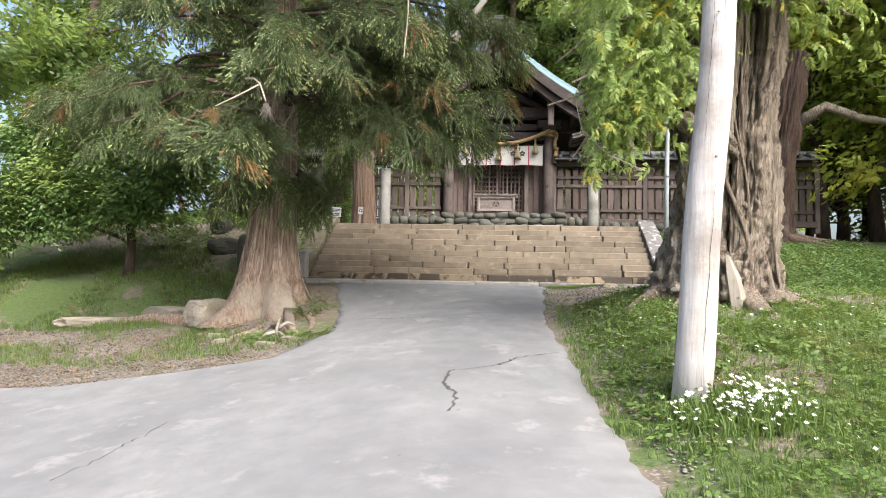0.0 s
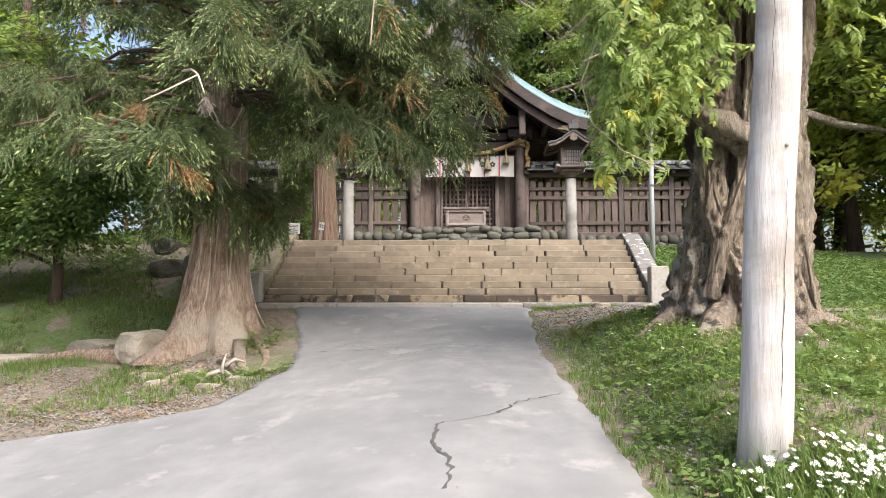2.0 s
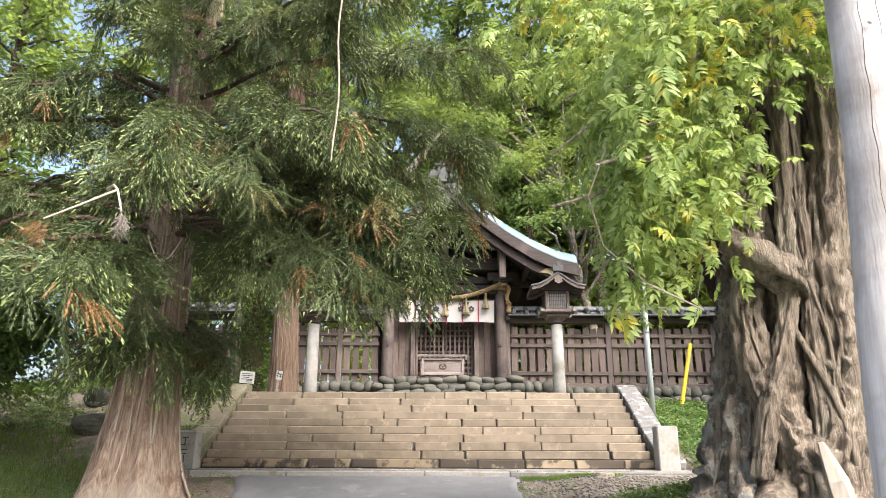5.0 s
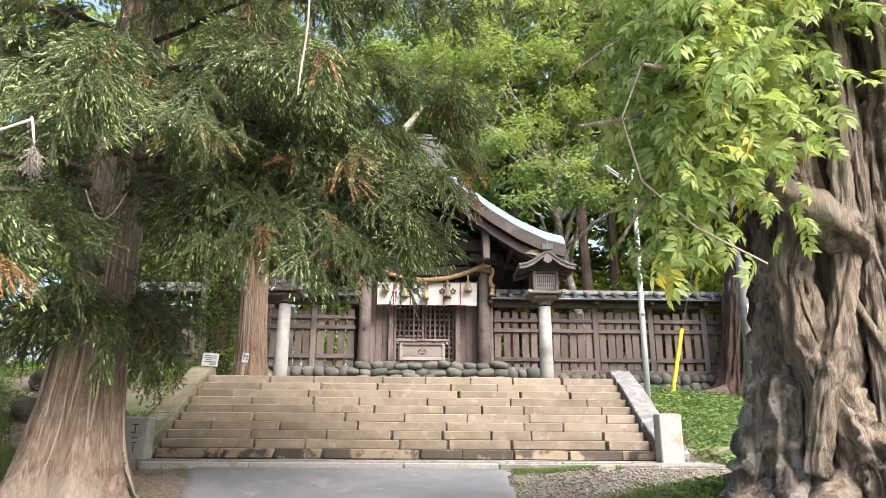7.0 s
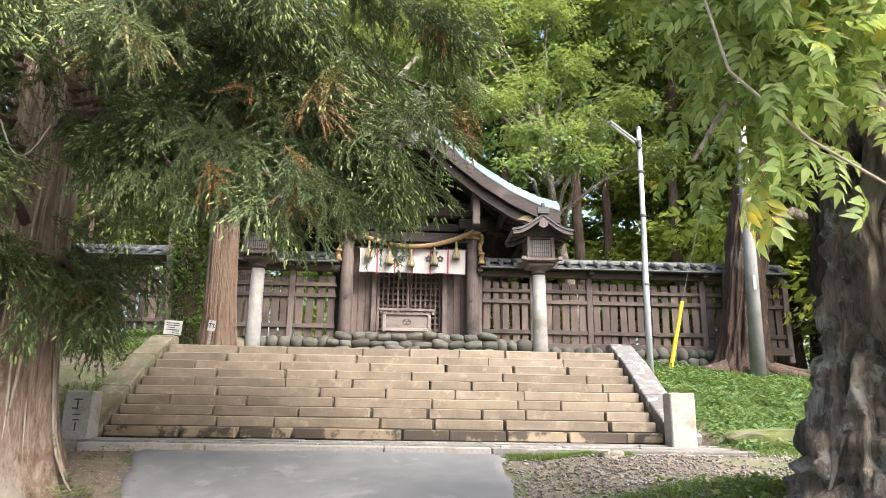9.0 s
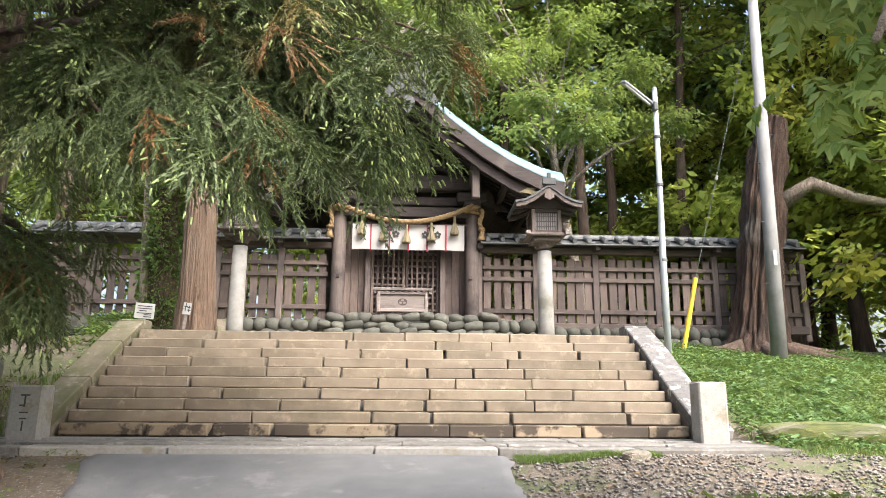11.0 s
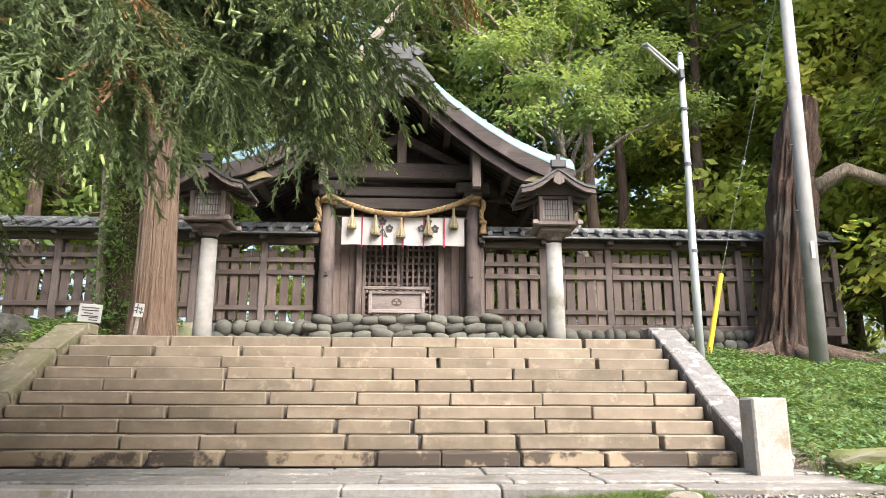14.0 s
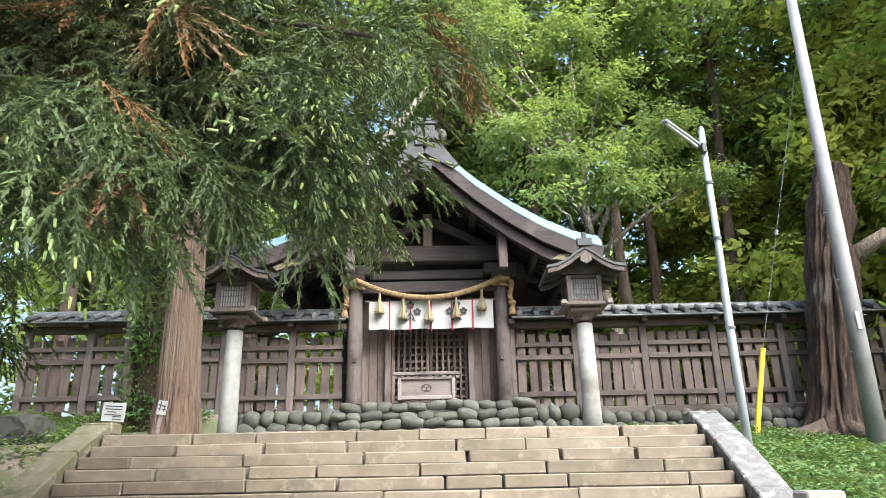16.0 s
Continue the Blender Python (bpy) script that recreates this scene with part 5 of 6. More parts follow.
R = np.random.default_rng(21)
big = [(R.uniform(0, 6.283), h, R.uniform(2.2, 3.9), R.uniform(-0.9, -0.1)) for h in np.linspace(4.3, 8.2, 28)]
big += [(R.uniform(0, 6.283), h, R.uniform(0.9, 1.9), R.uniform(-0.7, 0.0)) for h in np.linspace(8.3, 14.5, 26)]
big = [(a, h if math.sin(a) < -0.3 and math.cos(a) < 0.5 else max(h, 6.2), ln, rise) for a, h, ln, rise in big]
big += [(a, 4.15 + 0.15 * math.sin(i * 2), 0.95, -0.35) for i, a in enumerate(np.linspace(0, 6, 10))]
C1 = (-3.48, 13.75)
reach = [((C1[0], C1[1], h), e, sag) for h, e, sag in (
    (5.6, (-0.35, 12.2, 4.3), 0.3), (5.9, (0.2, 12.35, 4.5), 0.35), (5.4, (-0.75, 12.1, 4.35), 0.3), (5.7, (0.0, 12.6, 4.7), 0.3), (5.3, (-1.2, 12.2, 4.55), 0.3), (5.4, (-1.6, 12.2, 4.5), 0.3), (5.3, (-2.0, 12.3, 4.6), 0.3),
    (5.8, (-0.5, 12.5, 4.9), 0.3), (6.0, (0.3, 12.3, 5.0), 0.35), (6.2, (0.1, 14.4, 5.15), 0.35), (6.2, (-0.2, 14.6, 5.4), 0.35), (6.6, (-0.6, 11.2, 5.7), 0.4), (6.9, (0.7, 12.8, 6.2), 0.4), (7.4, (0.9, 11.8, 6.9), 0.4),
    (6.9, (-2.3, 10.6, 5.2), 0.3), (5.6, (-5.5, 11.2, 4.7), 0.3), (6.0, (-6.6, 12.2, 5.0), 0.3), (7.8, (-0.2, 10.9, 7.3), 0.4), (8.4, (-1.6, 10.2, 7.2), 0.4), (6.4, (-0.9, 13.4, 5.6), 0.3), (6.6, (0.7, 14.0, 6.1), 0.3), (6.2, (-1.6, 11.2, 5.2), 0.3))]
zc = float(ground_z(*C1))
make_cedar("cedar_tree", "great cedar with stringy red-brown bark and spreading roots", C1[0], C1[1], zc - 0.22, 15, 0.2, 0.375, 0.66, (0.005, 0.012), 0.34, 1, big, reach, 15, 0.66,
           roots=[([(-2.9, 13.1, 0.10), (-2.72, 12.6, 0.06), (-2.55, 12.2, 0.05), (-2.42, 11.8, 0.06), (-2.36, 11.4, -0.04)], 0.085), ([(-2.7, 13.2, 0.08), (-2.45, 12.8, 0.05), (-2.3, 12.4, 0.06), (-2.2, 12.0, 0.03), (-2.24, 11.6, -0.05)], 0.065),
                  ([(-4.2, 13.2, 0.16), (-4.7, 13.2, 0.10), (-5.3, 13.35, 0.08), (-6.0, 13.2, 0.05), (-6.8, 13.3, -0.08)], 0.13), ([(-3.7, 12.8, 0.08), (-3.8, 12.5, 0.05), (-4.2, 12.2, 0.03), (-4.7, 12.1, -0.06)], 0.06),
                  ([(-2.95, 12.5, 0.03), (-2.72, 12.1, 0.14), (-2.55, 11.8, 0.15), (-2.3, 11.35, 0.08), (-2.2, 11.1, -0.04)], 0.042), ([(-3.0, 12.3, 0.0), (-2.85, 11.8, 0.12), (-2.75, 11.5, 0.09), (-2.8, 11.1, -0.03)], 0.034), ([(-3.2, 12.6, 0.06), (-3.15, 12.2, 0.05), (-3.3, 11.8, 0.06), (-3.25, 11.4, -0.04)], 0.05)])
zc2 = float(ground_z(-3.0, 18.95))
mid = [(R.uniform(0, 6.283), h, R.uniform(1.5, 2.7), R.uniform(-0.9, 0.0)) for h in np.linspace(7.4, 15.5, 36)]
make_cedar("cedar_tree", "straight red-barked cedar standing beside the stair head", -3.0, 18.95, zc2, 17, 0.12, 0.25, 0.12, (-0.03, 0.0), 0.12, 2, mid,
           [((-3.1, 18.95, 8.4), (-1.2, 17.6, 7.5), 0.3), ((-3.1, 18.95, 8.8), (-0.9, 19.2, 8.0), 0.3), ((-3.1, 18.95, 8.2), (-4.8, 17.5, 7.2), 0.3)], 12, 0.68, bark=BARK_BROWN, fibre=BARK_BROWN)


# ---- dead branch ends and hanging vine on the cedar ----
def dry_branch():
    b = thing("dead_branch", "broken grey dead branch with a tuft of dry needles", "branch")
    tip = (-2.36, 10.3, 4.42)
    line = [(-3.0, 11.2, 5.0), (-2.7, 10.75, 4.85), (-2.5, 10.45, 4.68), tip]
    part("stick", Geo().tube(line, [0.014, 0.012, 0.010, 0.007], 7), TWIG, b)
    rng = np.random.default_rng(4)
    places = [(tip, (rng.normal(0, 0.3), rng.normal(0, 0.3), -1), 0.26, rng.uniform(0, 6)) for _ in range(6)]
    part("dry_needles", scatter("dry_needles", SPRAYS, places, BARE_WOOD, rng), None, b, "bleached dry needles")
    side = [(-2.5, 10.45, 4.68), (-2.75, 10.35, 4.5), (-3.0, 10.3, 4.36)]
    part("side_twig", Geo().tube(side, [0.010, 0.009, 0.006], 7), TWIG, b)
    brown = [((-3.0 + rng.normal(0, 0.08), 10.3, 4.36 + rng.normal(0, 0.03)), (rng.normal(-0.5, 0.3), rng.normal(0, 0.3), -0.8), 0.26, rng.uniform(0, 6)) for _ in range(6)]
    part("rusty_needles", scatter("rusty_needles", SPRAYS, brown, CEDAR_DEAD, rng), None, b, "rusty dead needles")
    v = thing("hanging_vine", "thin pale vine hanging straight from the boughs", "vine")
    part("stem", Geo().tube([(-0.72 + 0.02 * math.sin(i * 0.9), 10.75, 7.6 - i * 0.21) for i in range(13)], [0.009] * 12 + [0.005], 6), TWIG, v)
    v2 = thing("hanging_vine", "thin pale vine hanging in a loop from the boughs", "vine")
    part("stem", Geo().tube([(-3.2 + 0.32 * t, 12.6, 5.0 - 0.9 * math.sin(math.pi * t * 0.75) * 0.35) for t in np.linspace(0, 1.3, 12)], 0.008, 6), TWIG, v2)


dry_branch()


# ---- the vine-wrapped tree on the right-hand bank ----
def make_wisteria():
    rng = np.random.default_rng(8)
    t = thing("vine_clad_tree", "gnarled twisted old trunk wrapped in thick vines with yellowing leaves", "tree")
    bx, by = 3.18, 11.0
    z0 = float(ground_z(bx, by)) - 0.15
    core = [(bx + 0.05 * math.sin(i * 0.7), by + 0.15, z0 + i * 0.33) for i in range(20)]
    # dark core bark puts the shade of gaps between stems into its colour
    part("trunk", Geo().rough_bar(core, [0.50, 0.40, 0.34, 0.31] + [0.30 - 0.006 * i for i in range(16)], 130, 96, lobes=0.12, count=5, twist=0.03, seed=1, rough=0.6, freq=5.5, along=0.10), BARK_DARK, t, smooth=True)
    dark = [(2.70, 10.9, z0), (2.76, 10.9, z0 + 0.5), (2.86, 10.9, z0 + 1.1), (2.92, 10.9, z0 + 1.7), (2.99, 10.9, z0 + 2.3), (3.05, 10.95, z0 + 3.6), (3.1, 11.0, z0 + 5.0)]
    part("side_stem", Geo().rough_bar(dark, [0.34, 0.25, 0.2, 0.17, 0.15, 0.14, 0.11], 120, 60, lobes=0.12, count=5, twist=0.04, seed=3, rough=0.55, freq=4.2, along=0.12), BARK_LICHEN, t, "lichen-spotted dark side stem", True)
    stems = [([(3.15, 10.45, z0 + 0.1), (3.14, 10.5, 2.4), (3.0, 10.55, 2.61), (2.88, 10.55, 2.89), (2.80, 10.58, 3.23), (2.79, 10.62, 3.66), (2.90, 10.62, 4.05), (3.0, 10.7, 4.8), (3.05, 10.8, 5.8)], [0.2, 0.17, 0.14, 0.125, 0.12, 0.115, 0.11, 0.10, 0.08]),
             ([(2.70, 10.5, 2.35), (2.80, 10.44, 2.86), (2.94, 10.42, 3.21), (3.06, 10.42, 3.68), (3.12, 10.44, 4.1), (3.17, 10.45, 4.54), (3.24, 10.47, 5.25), (3.3, 10.6, 6.4)], [0.06, 0.07, 0.068, 0.066, 0.064, 0.06, 0.055, 0.05]),
             ([(3.42, 10.5, z0 + 0.05), (3.34, 10.55, 2.48), (3.47, 10.6, 3.0), (3.50, 10.6, 3.4), (3.48, 10.6, 4.03), (3.6, 10.6, 4.6), (3.71, 10.6, 5.09), (3.78, 10.7, 6.5)], [0.22, 0.175, 0.16, 0.15, 0.15, 0.14, 0.135, 0.11]),
             ([(3.20, 10.5, 2.3), (3.23, 10.52, 2.6), (3.27, 10.52, 3.54), (3.34, 10.55, 4.37), (3.40, 10.6, 5.6)], [0.075, 0.06, 0.056, 0.05, 0.045]),
             ([(3.72, 10.8, z0), (3.66, 10.78, 2.7), (3.74, 10.8, 3.6), (3.66, 10.8, 4.6), (3.72, 10.9, 6.2)], [0.2, 0.13, 0.11, 0.1, 0.09]),
             ([(3.02, 10.62, 2.0), (3.06, 10.66, 2.8), (3.1, 10.64, 3.5), (3.02, 10.66, 4.3), (3.08, 10.7, 5.6)], [0.15, 0.11, 0.10, 0.09, 0.08])]
    for k, (line, radii) in enumerate(stems):
        part("vine_stem", Geo().rough_bar(line, radii, 150, 40, lobes=0.10, count=4, twist=0.05, seed=k + 11, rough=0.5, freq=2.6, along=0.10), BARK_GREY, t, smooth=True)
    ridge = Geo()
    for line, radii, count in [(dark, [0.34, 0.25, 0.2, 0.17, 0.15, 0.14, 0.11], 34)] + [(ln, rd, 12) for ln, rd in stems[:1] + stems[2:3]]:
        u = np.linspace(0, 1, len(line))
        for k in range(count):
            a0, u0 = 6.283 * k / count + rng.uniform(-0.1, 0.1), rng.uniform(0.0, 0.5)
            pts, rr = [], []
            for i, w in enumerate(np.linspace(u0, min(1.0, u0 + rng.uniform(0.25, 0.5)), 16)):
                c = [np.interp(w, u, [q[m] for q in line]) for m in range(3)]
                r1, a1 = np.interp(w, u, radii) * rng.uniform(0.92, 1.06), a0 + 0.16 * math.sin(i * 0.8 + k)
                pts.append((c[0] + math.cos(a1) * r1, c[1] + math.sin(a1) * r1, c[2]))
                rr.append(0.004 + rng.uniform(0.010, 0.024) * math.sin(math.pi * (i + 0.5) / 16))
            ridge.tube(pts, rr, 6)
    tagged(part("split_bark", ridge, BARK_GREY, t, "split grey bark ridges", True), kind="stuff")
    for k in range(13):
        a0 = -2.9 + k * 0.24
        tw = rng.uniform(-0.05, 0.06)
        r0 = rng.uniform(0.008, 0.026)
        line = []
        for i in range(30):
            h = i * 0.2
            a = a0 + tw * i + 0.2 * math.sin(i * 0.5 + k)
            rad = 0.22 * math.exp(-h / 0.8) + 0.46 + 0.06 * math.sin(i * 0.43 + 2.1 * k)
            line.append((bx + 0.08 + math.cos(a) * rad, by + math.sin(a) * rad, z0 + h))
        part("vine_stem", Geo().rough_bar(line, [r0 * (1.4 - 0.7 * i / 29) for i in range(30)], 60, 9, lobes=0.1, count=3, twist=0.1, seed=k), BARK_GREY, t, smooth=True)
    for a, ln in ((-2.2, 1.0), (-1.4, 0.9), (-2.9, 0.8), (-0.6, 0.8), (0.2, 0.7)):
        line = [(bx + math.cos(a) * (0.4 + ln * u), by + math.sin(a) * (0.35 + ln * u), float(ground_z(bx + math.cos(a) * (0.4 + ln * u), by + math.sin(a) * (0.35 + ln * u))) + 0.22 * (1 - u) ** 2 - 0.03) for u in np.linspace(0, 1, 8)]
        part("root", Geo().tube(line, [0.2 * (1 - 0.75 * i / 7) for i in range(8)], 10, lobes=0.12, count=4, twist=0.4), BARK_GREY, t, smooth=True)
    part("snag", Geo().tube([(3.20, 10.25, z0 - 0.02), (3.13, 10.25, z0 + 0.35), (3.07, 10.28, z0 + 0.62)], [0.09, 0.07, 0.02], 9, lobes=0.15, count=3), BARE_WOOD, t, "bleached splintered snag")
    limb = [(3.2, 10.6, 3.84), (3.06, 10.36, 3.89), (2.81, 10.3, 4.04), (2.56, 10.28, 4.17)]
    part("broken_limb", Geo().rough_bar(limb, [0.12, 0.13, 0.12, 0.08], 40, 24, lobes=0.1, count=4, twist=0.05, rough=0.4, freq=3, along=0.08), BARK_GREY, t, "broken mossy limb", True)
    limbs, places = Geo(), []
    ends = [(1.25, 9.4, 3.5), (1.0, 9.1, 4.0), (1.5, 9.2, 4.3), (1.6, 9.6, 3.9), (1.1, 9.6, 4.6), (1.2, 8.7, 4.1), (1.7, 9.9, 4.9), (2.6, 9.4, 5.5), (1.5, 10.4, 5.8), (2.4, 10.2, 6.6), (3.3, 9.3, 5.6), (3.9, 9.6, 5.7), (4.5, 10.4, 5.4), (3.2, 9.9, 6.9), (4.9, 11.2, 6.4), (1.0, 10.8, 6.6), (2.2, 11.7, 7.4), (4.2, 9.2, 6.6), (1.7, 8.9, 5.4), (2.9, 8.8, 5.9), (2.0, 9.6, 5.2), (1.5, 9.0, 4.8), (1.3, 10.0, 5.3), (1.9, 10.3, 4.6)]
    for e in ends:
        s = (3.1, 10.8, min(max(e[2] + 0.3, 4.4), 7.0))
        line = bough(rng, s, e, 0.35, 0.2)
        limbs.tube(line, [0.035 * (1 - 0.75 * i / (len(line) - 1)) for i in range(len(line))], 6)
        clothe(rng, line, 0.2, 76, places, 0.35, 0.7, -0.3, 0.5)
    tagged(part("branchwork", limbs, BARK_GREY, t, smooth=True), kind="stuff")
    places = [p for p in places if p[0][2] > 3.45]
    part("crown", scatter("crown", PINNATE, places, VINE_LEAF, rng), None, t, "pale green and yellow compound leaves")
    loop = [(2.2, 9.4, 4.6), (1.75, 9.3, 4.7), (1.42, 9.3, 4.5), (1.28, 9.3, 4.15), (1.36, 9.3, 3.8), (1.62, 9.3, 3.55), (2.0, 9.4, 3.4)]
    v = thing("hanging_vine", "bare pale looping vine shoot", "vine")
    part("stem", Geo().tube(loop, 0.006, 6), TWIG, v)


make_wisteria()


# ---- old trunk at the fence, ivy-clad trunk, bush, small trees ----
def make_old_trunk():
    t = thing("old_trunk", "huge broken red-brown dead trunk before the fence", "tree")
    x, y = 8.35, 23.7
    z = float(ground_z(x, y)) - 0.2
    pts = [(x + 0.9 * (i / 10) ** 1.3, y, z + 0.6 * i) for i in range(11)]
    part("trunk", Geo().rough_bar(pts, [0.72, 0.53, 0.46, 0.43, 0.42, 0.42, 0.42, 0.4, 0.38, 0.36, 0.3], 90, 96, lobes=0.06, count=6, twist=0.02, seed=2, rough=0.34, freq=6, along=0.05), BARK_RED, t, smooth=True)
    part("limb", Geo().tube([(9.3, y, 7.6), (9.9, y - 0.3, 8.0), (10.8, y - 0.5, 7.6), (12.2, y - 0.7, 7.3)], [0.22, 0.16, 0.12, 0.07], 10, lobes=0.1, count=3), BARK_GREY, t, smooth=True)
    for a in (-2.6, -1.7, -0.9, -0.2):
        line = [(x + math.cos(a) * (0.5 + u), y + math.sin(a) * (0.5 + u), float(ground_z(x + math.cos(a) * (0.5 + u), y + math.sin(a) * (0.5 + u))) + 0.2 * (1 - u / 1.9) ** 2 - 0.02) for u in np.linspace(0, 1.9, 9)]
        part("root", Geo().tube(line, [0.2 * (1 - 0.8 * i / 8) for i in range(9)], 9, lobes=0.12, count=3, twist=0.4), BARK_DARK, t, smooth=True)


def make_ivy_trunk():
    rng = np.random.default_rng(12)
    t = thing("ivy_clad_tree", "dark trunk thickly grown over with ivy", "tree")
    x, y = -4.2, 20.7
    z = float(ground_z(x, y)) - 0.1
    part("trunk", Geo().tube([(x, y, z), (x - 0.05, y, z + 3), (x - 0.1, y, z + 9)], [0.28, 0.21, 0.15], 16, lobes=0.06, count=5), BARK_DARK, t, smooth=True)
    places = []
    for _ in range(1100):
        a, h = rng.uniform(0, 6.28), rng.uniform(0, 5.0)
        d = np.array((math.cos(a), math.sin(a), -0.3))
        places.append(((x + d[0] * 0.25, y + d[1] * 0.25, z + h), d, rng.uniform(0.3, 0.5), rng.uniform(0, 6)))
    part("ivy", scatter("ivy", SMALL, places, BUSH_LEAF, rng), None, t, "glossy ivy leaves")
    p = thing("wooden_pole", "thin grey-green mossy wooden pole behind the notice board", "pole")
    part("shaft", Geo().tube([(-4.42, 20.5, 4.0), (-4.52, 20.5, 5.6), (-4.62, 20.5, 7.6)], [0.072, 0.068, 0.06], 10), BARK_GREY, p, smooth=True)


def leafy(name, label, x, y, trunk_top, trunk_r, blobs, count, size, leaves, shapes, bark, seed, lean=(0, 0), base=None):
    """A broad-leaved tree or bush: trunk, limbs to each bough mass, leaves in uneven clumps."""
    rng = np.random.default_rng(seed)
    t = thing(name, label, "tree")
    z = float(ground_z(x, y)) - 0.1 if base is None else base
    pts = [(x + lean[0] * i / 9 + 0.06 * math.sin(i), y + lean[1] * i / 9, z + (trunk_top - z) * i / 9) for i in range(10)]
    part("trunk", Geo().tube(pts, [trunk_r * (1.35 if i == 0 else 1.0 - 0.07 * i) for i in range(10)], 12, lobes=0.06, count=4, twist=0.2), bark, t, smooth=True)
    limbs, places = Geo(), []
    for (cx, cy, cz, rx, ry, rz) in blobs:
        k = int(np.clip((cz - z) / (trunk_top - z) * 7, 2, 8))
        line = bough(rng, pts[k], (cx, cy, cz), 0.2)
        limbs.tube(line, [trunk_r * 0.4 * (1 - 0.75 * i / (len(line) - 1)) for i in range(len(line))], 6)
        n = int(count * rx * ry)
        for _ in range(n):
            d = rng.normal(0, 1, 3)
            d /= np.linalg.norm(d)
            rad = rng.random() ** 0.45
            lump = 0.8 + 0.35 * math.sin(3 * d[0] + cx) * math.cos(4 * d[1] + cz)
            p = np.array((cx + d[0] * rx * rad * lump, cy + d[1] * ry * rad * lump, cz + d[2] * rz * rad * lump))
            if clear_of_walk(p):
                places.append((p, (d[0], d[1], d[2] * 0.3 - 0.3), size * rng.uniform(0.7, 1.3), rng.normal(0, 0.4)))
    tagged(part("branchwork", limbs, bark, t, smooth=True), kind="stuff")
    part("crown", scatter("crown", shapes, places, leaves, rng), None, t)
    return t


make_old_trunk()
make_ivy_trunk()
leafy("evergreen_bush_tree", "dense dark evergreen bush tree on a thin trunk", -7.1, 15.5, 5.6, 0.10,
      [(-7.1, 15.4, 4.0, 1.5, 1.2, 0.9), (-8.6, 15.2, 3.9, 1.3, 1.2, 1.0), (-6.2, 15.3, 4.6, 1.1, 1.0, 0.9), (-7.6, 15.6, 5.5, 1.6, 1.3, 1.1), (-9.3, 15.8, 5.2, 1.3, 1.2, 1.2), (-9.6, 14.8, 3.6, 1.0, 1.0, 1.0), (-6.4, 16.0, 6.0, 1.2, 1.0, 0.8)], 620, 0.42, BUSH_LEAF, SMALL, BARK_DARK, 31)


leafy("overhanging_tree", "light leafy tree leaning out over the gate roof", 5.6, 28.2, 12.5, 0.2,
      [(2.3, 25.2, 11.8, 1.2, 1.0, 0.7), (3.6, 25.0, 10.7, 1.6, 1.2, 0.45), (4.9, 25.2, 10.0, 1.5, 1.2, 0.4), (5.4, 25.8, 11.3, 1.4, 1.1, 0.7), (3.4, 26.0, 12.6, 1.5, 1.1, 0.8), (6.6, 26.0, 12.2, 1.4, 1.1, 0.8), (1.0, 25.6, 13.4, 1.6, 1.2, 0.6), (-0.8, 26.0, 14.0, 1.6, 1.2, 0.7), (7.6, 26.4, 10.8, 1.5, 1.2, 0.5), (5.0, 26.2, 13.6, 1.6, 1.1, 0.8), (3.0, 24.2, 9.5, 0.7, 0.6, 0.35), (0.4, 26.2, 15.2, 1.6, 1.2, 0.8), (-1.6, 26.6, 15.6, 1.6, 1.2, 0.8), (2.4, 26.2, 15.2, 1.6, 1.2, 0.8), (4.4, 26.6, 15.6, 1.6, 1.2, 0.8), (1.4, 26.8, 16.6, 1.8, 1.2, 0.8)], 70, 0.62, MAPLE_LEAF, SMALL, BARK_LICHEN, 33, (-1.6, -1.4))
pale = thing("dead_limb", "pale bare broken limb behind the gate roof", "branch")
part("stick", Geo().tube([(-3.2, 26.5, 9.4), (-1.6, 26.2, 11.2), (-0.7, 26.0, 12.3), (0.3, 25.9, 13.6)], [0.16, 0.14, 0.11, 0.06], 9, lobes=0.1, count=3), BARE_WOOD, pale, smooth=True)


def wood_tree(seed, h, r0, spread, low, leaves, label, density=9.0):
    """A tall forest tree at the origin, clothed from low up to h."""
    rng = np.random.default_rng(seed)
    t = thing("forest_tree", label, "tree", "trees of the wood")
    pts = [(0.15 * math.sin(i * 0.9 + seed), 0.1 * math.cos(i * 0.7 + seed), h * i / 11 - 0.3) for i in range(12)]
    part("trunk", Geo().tube(pts, [r0 * (1.4 if i == 0 else 1 - 0.075 * i) for i in range(12)], 12, lobes=0.07, count=5, twist=0.15), BARK_DARK, t, smooth=True)
    limbs, places = Geo(), []
    for k in range(int((h - low) * 3.0)):
        z = low + (h - low) * rng.random()
        a, ln = rng.uniform(0, 6.28), spread * rng.uniform(0.5, 1.0) * (1.15 - 0.6 * (z - low) / (h - low))
        line = bough(rng, (0, 0, z), (math.cos(a) * ln, math.sin(a) * ln, z + rng.uniform(-0.5, 0.8)), 0.3, 0.3)
        limbs.tube(line, [0.06 * (1 - 0.8 * i / (len(line) - 1)) for i in range(len(line))], 5)
        clothe(rng, line, 0.85, density, places, 0.25, 1.1, -0.25)
    tagged(part("branchwork", limbs, BARK_DARK, t, smooth=True), kind="stuff")
    part("crown", scatter("crown", CLUMPS, places, leaves, rng), None, t)
    return t


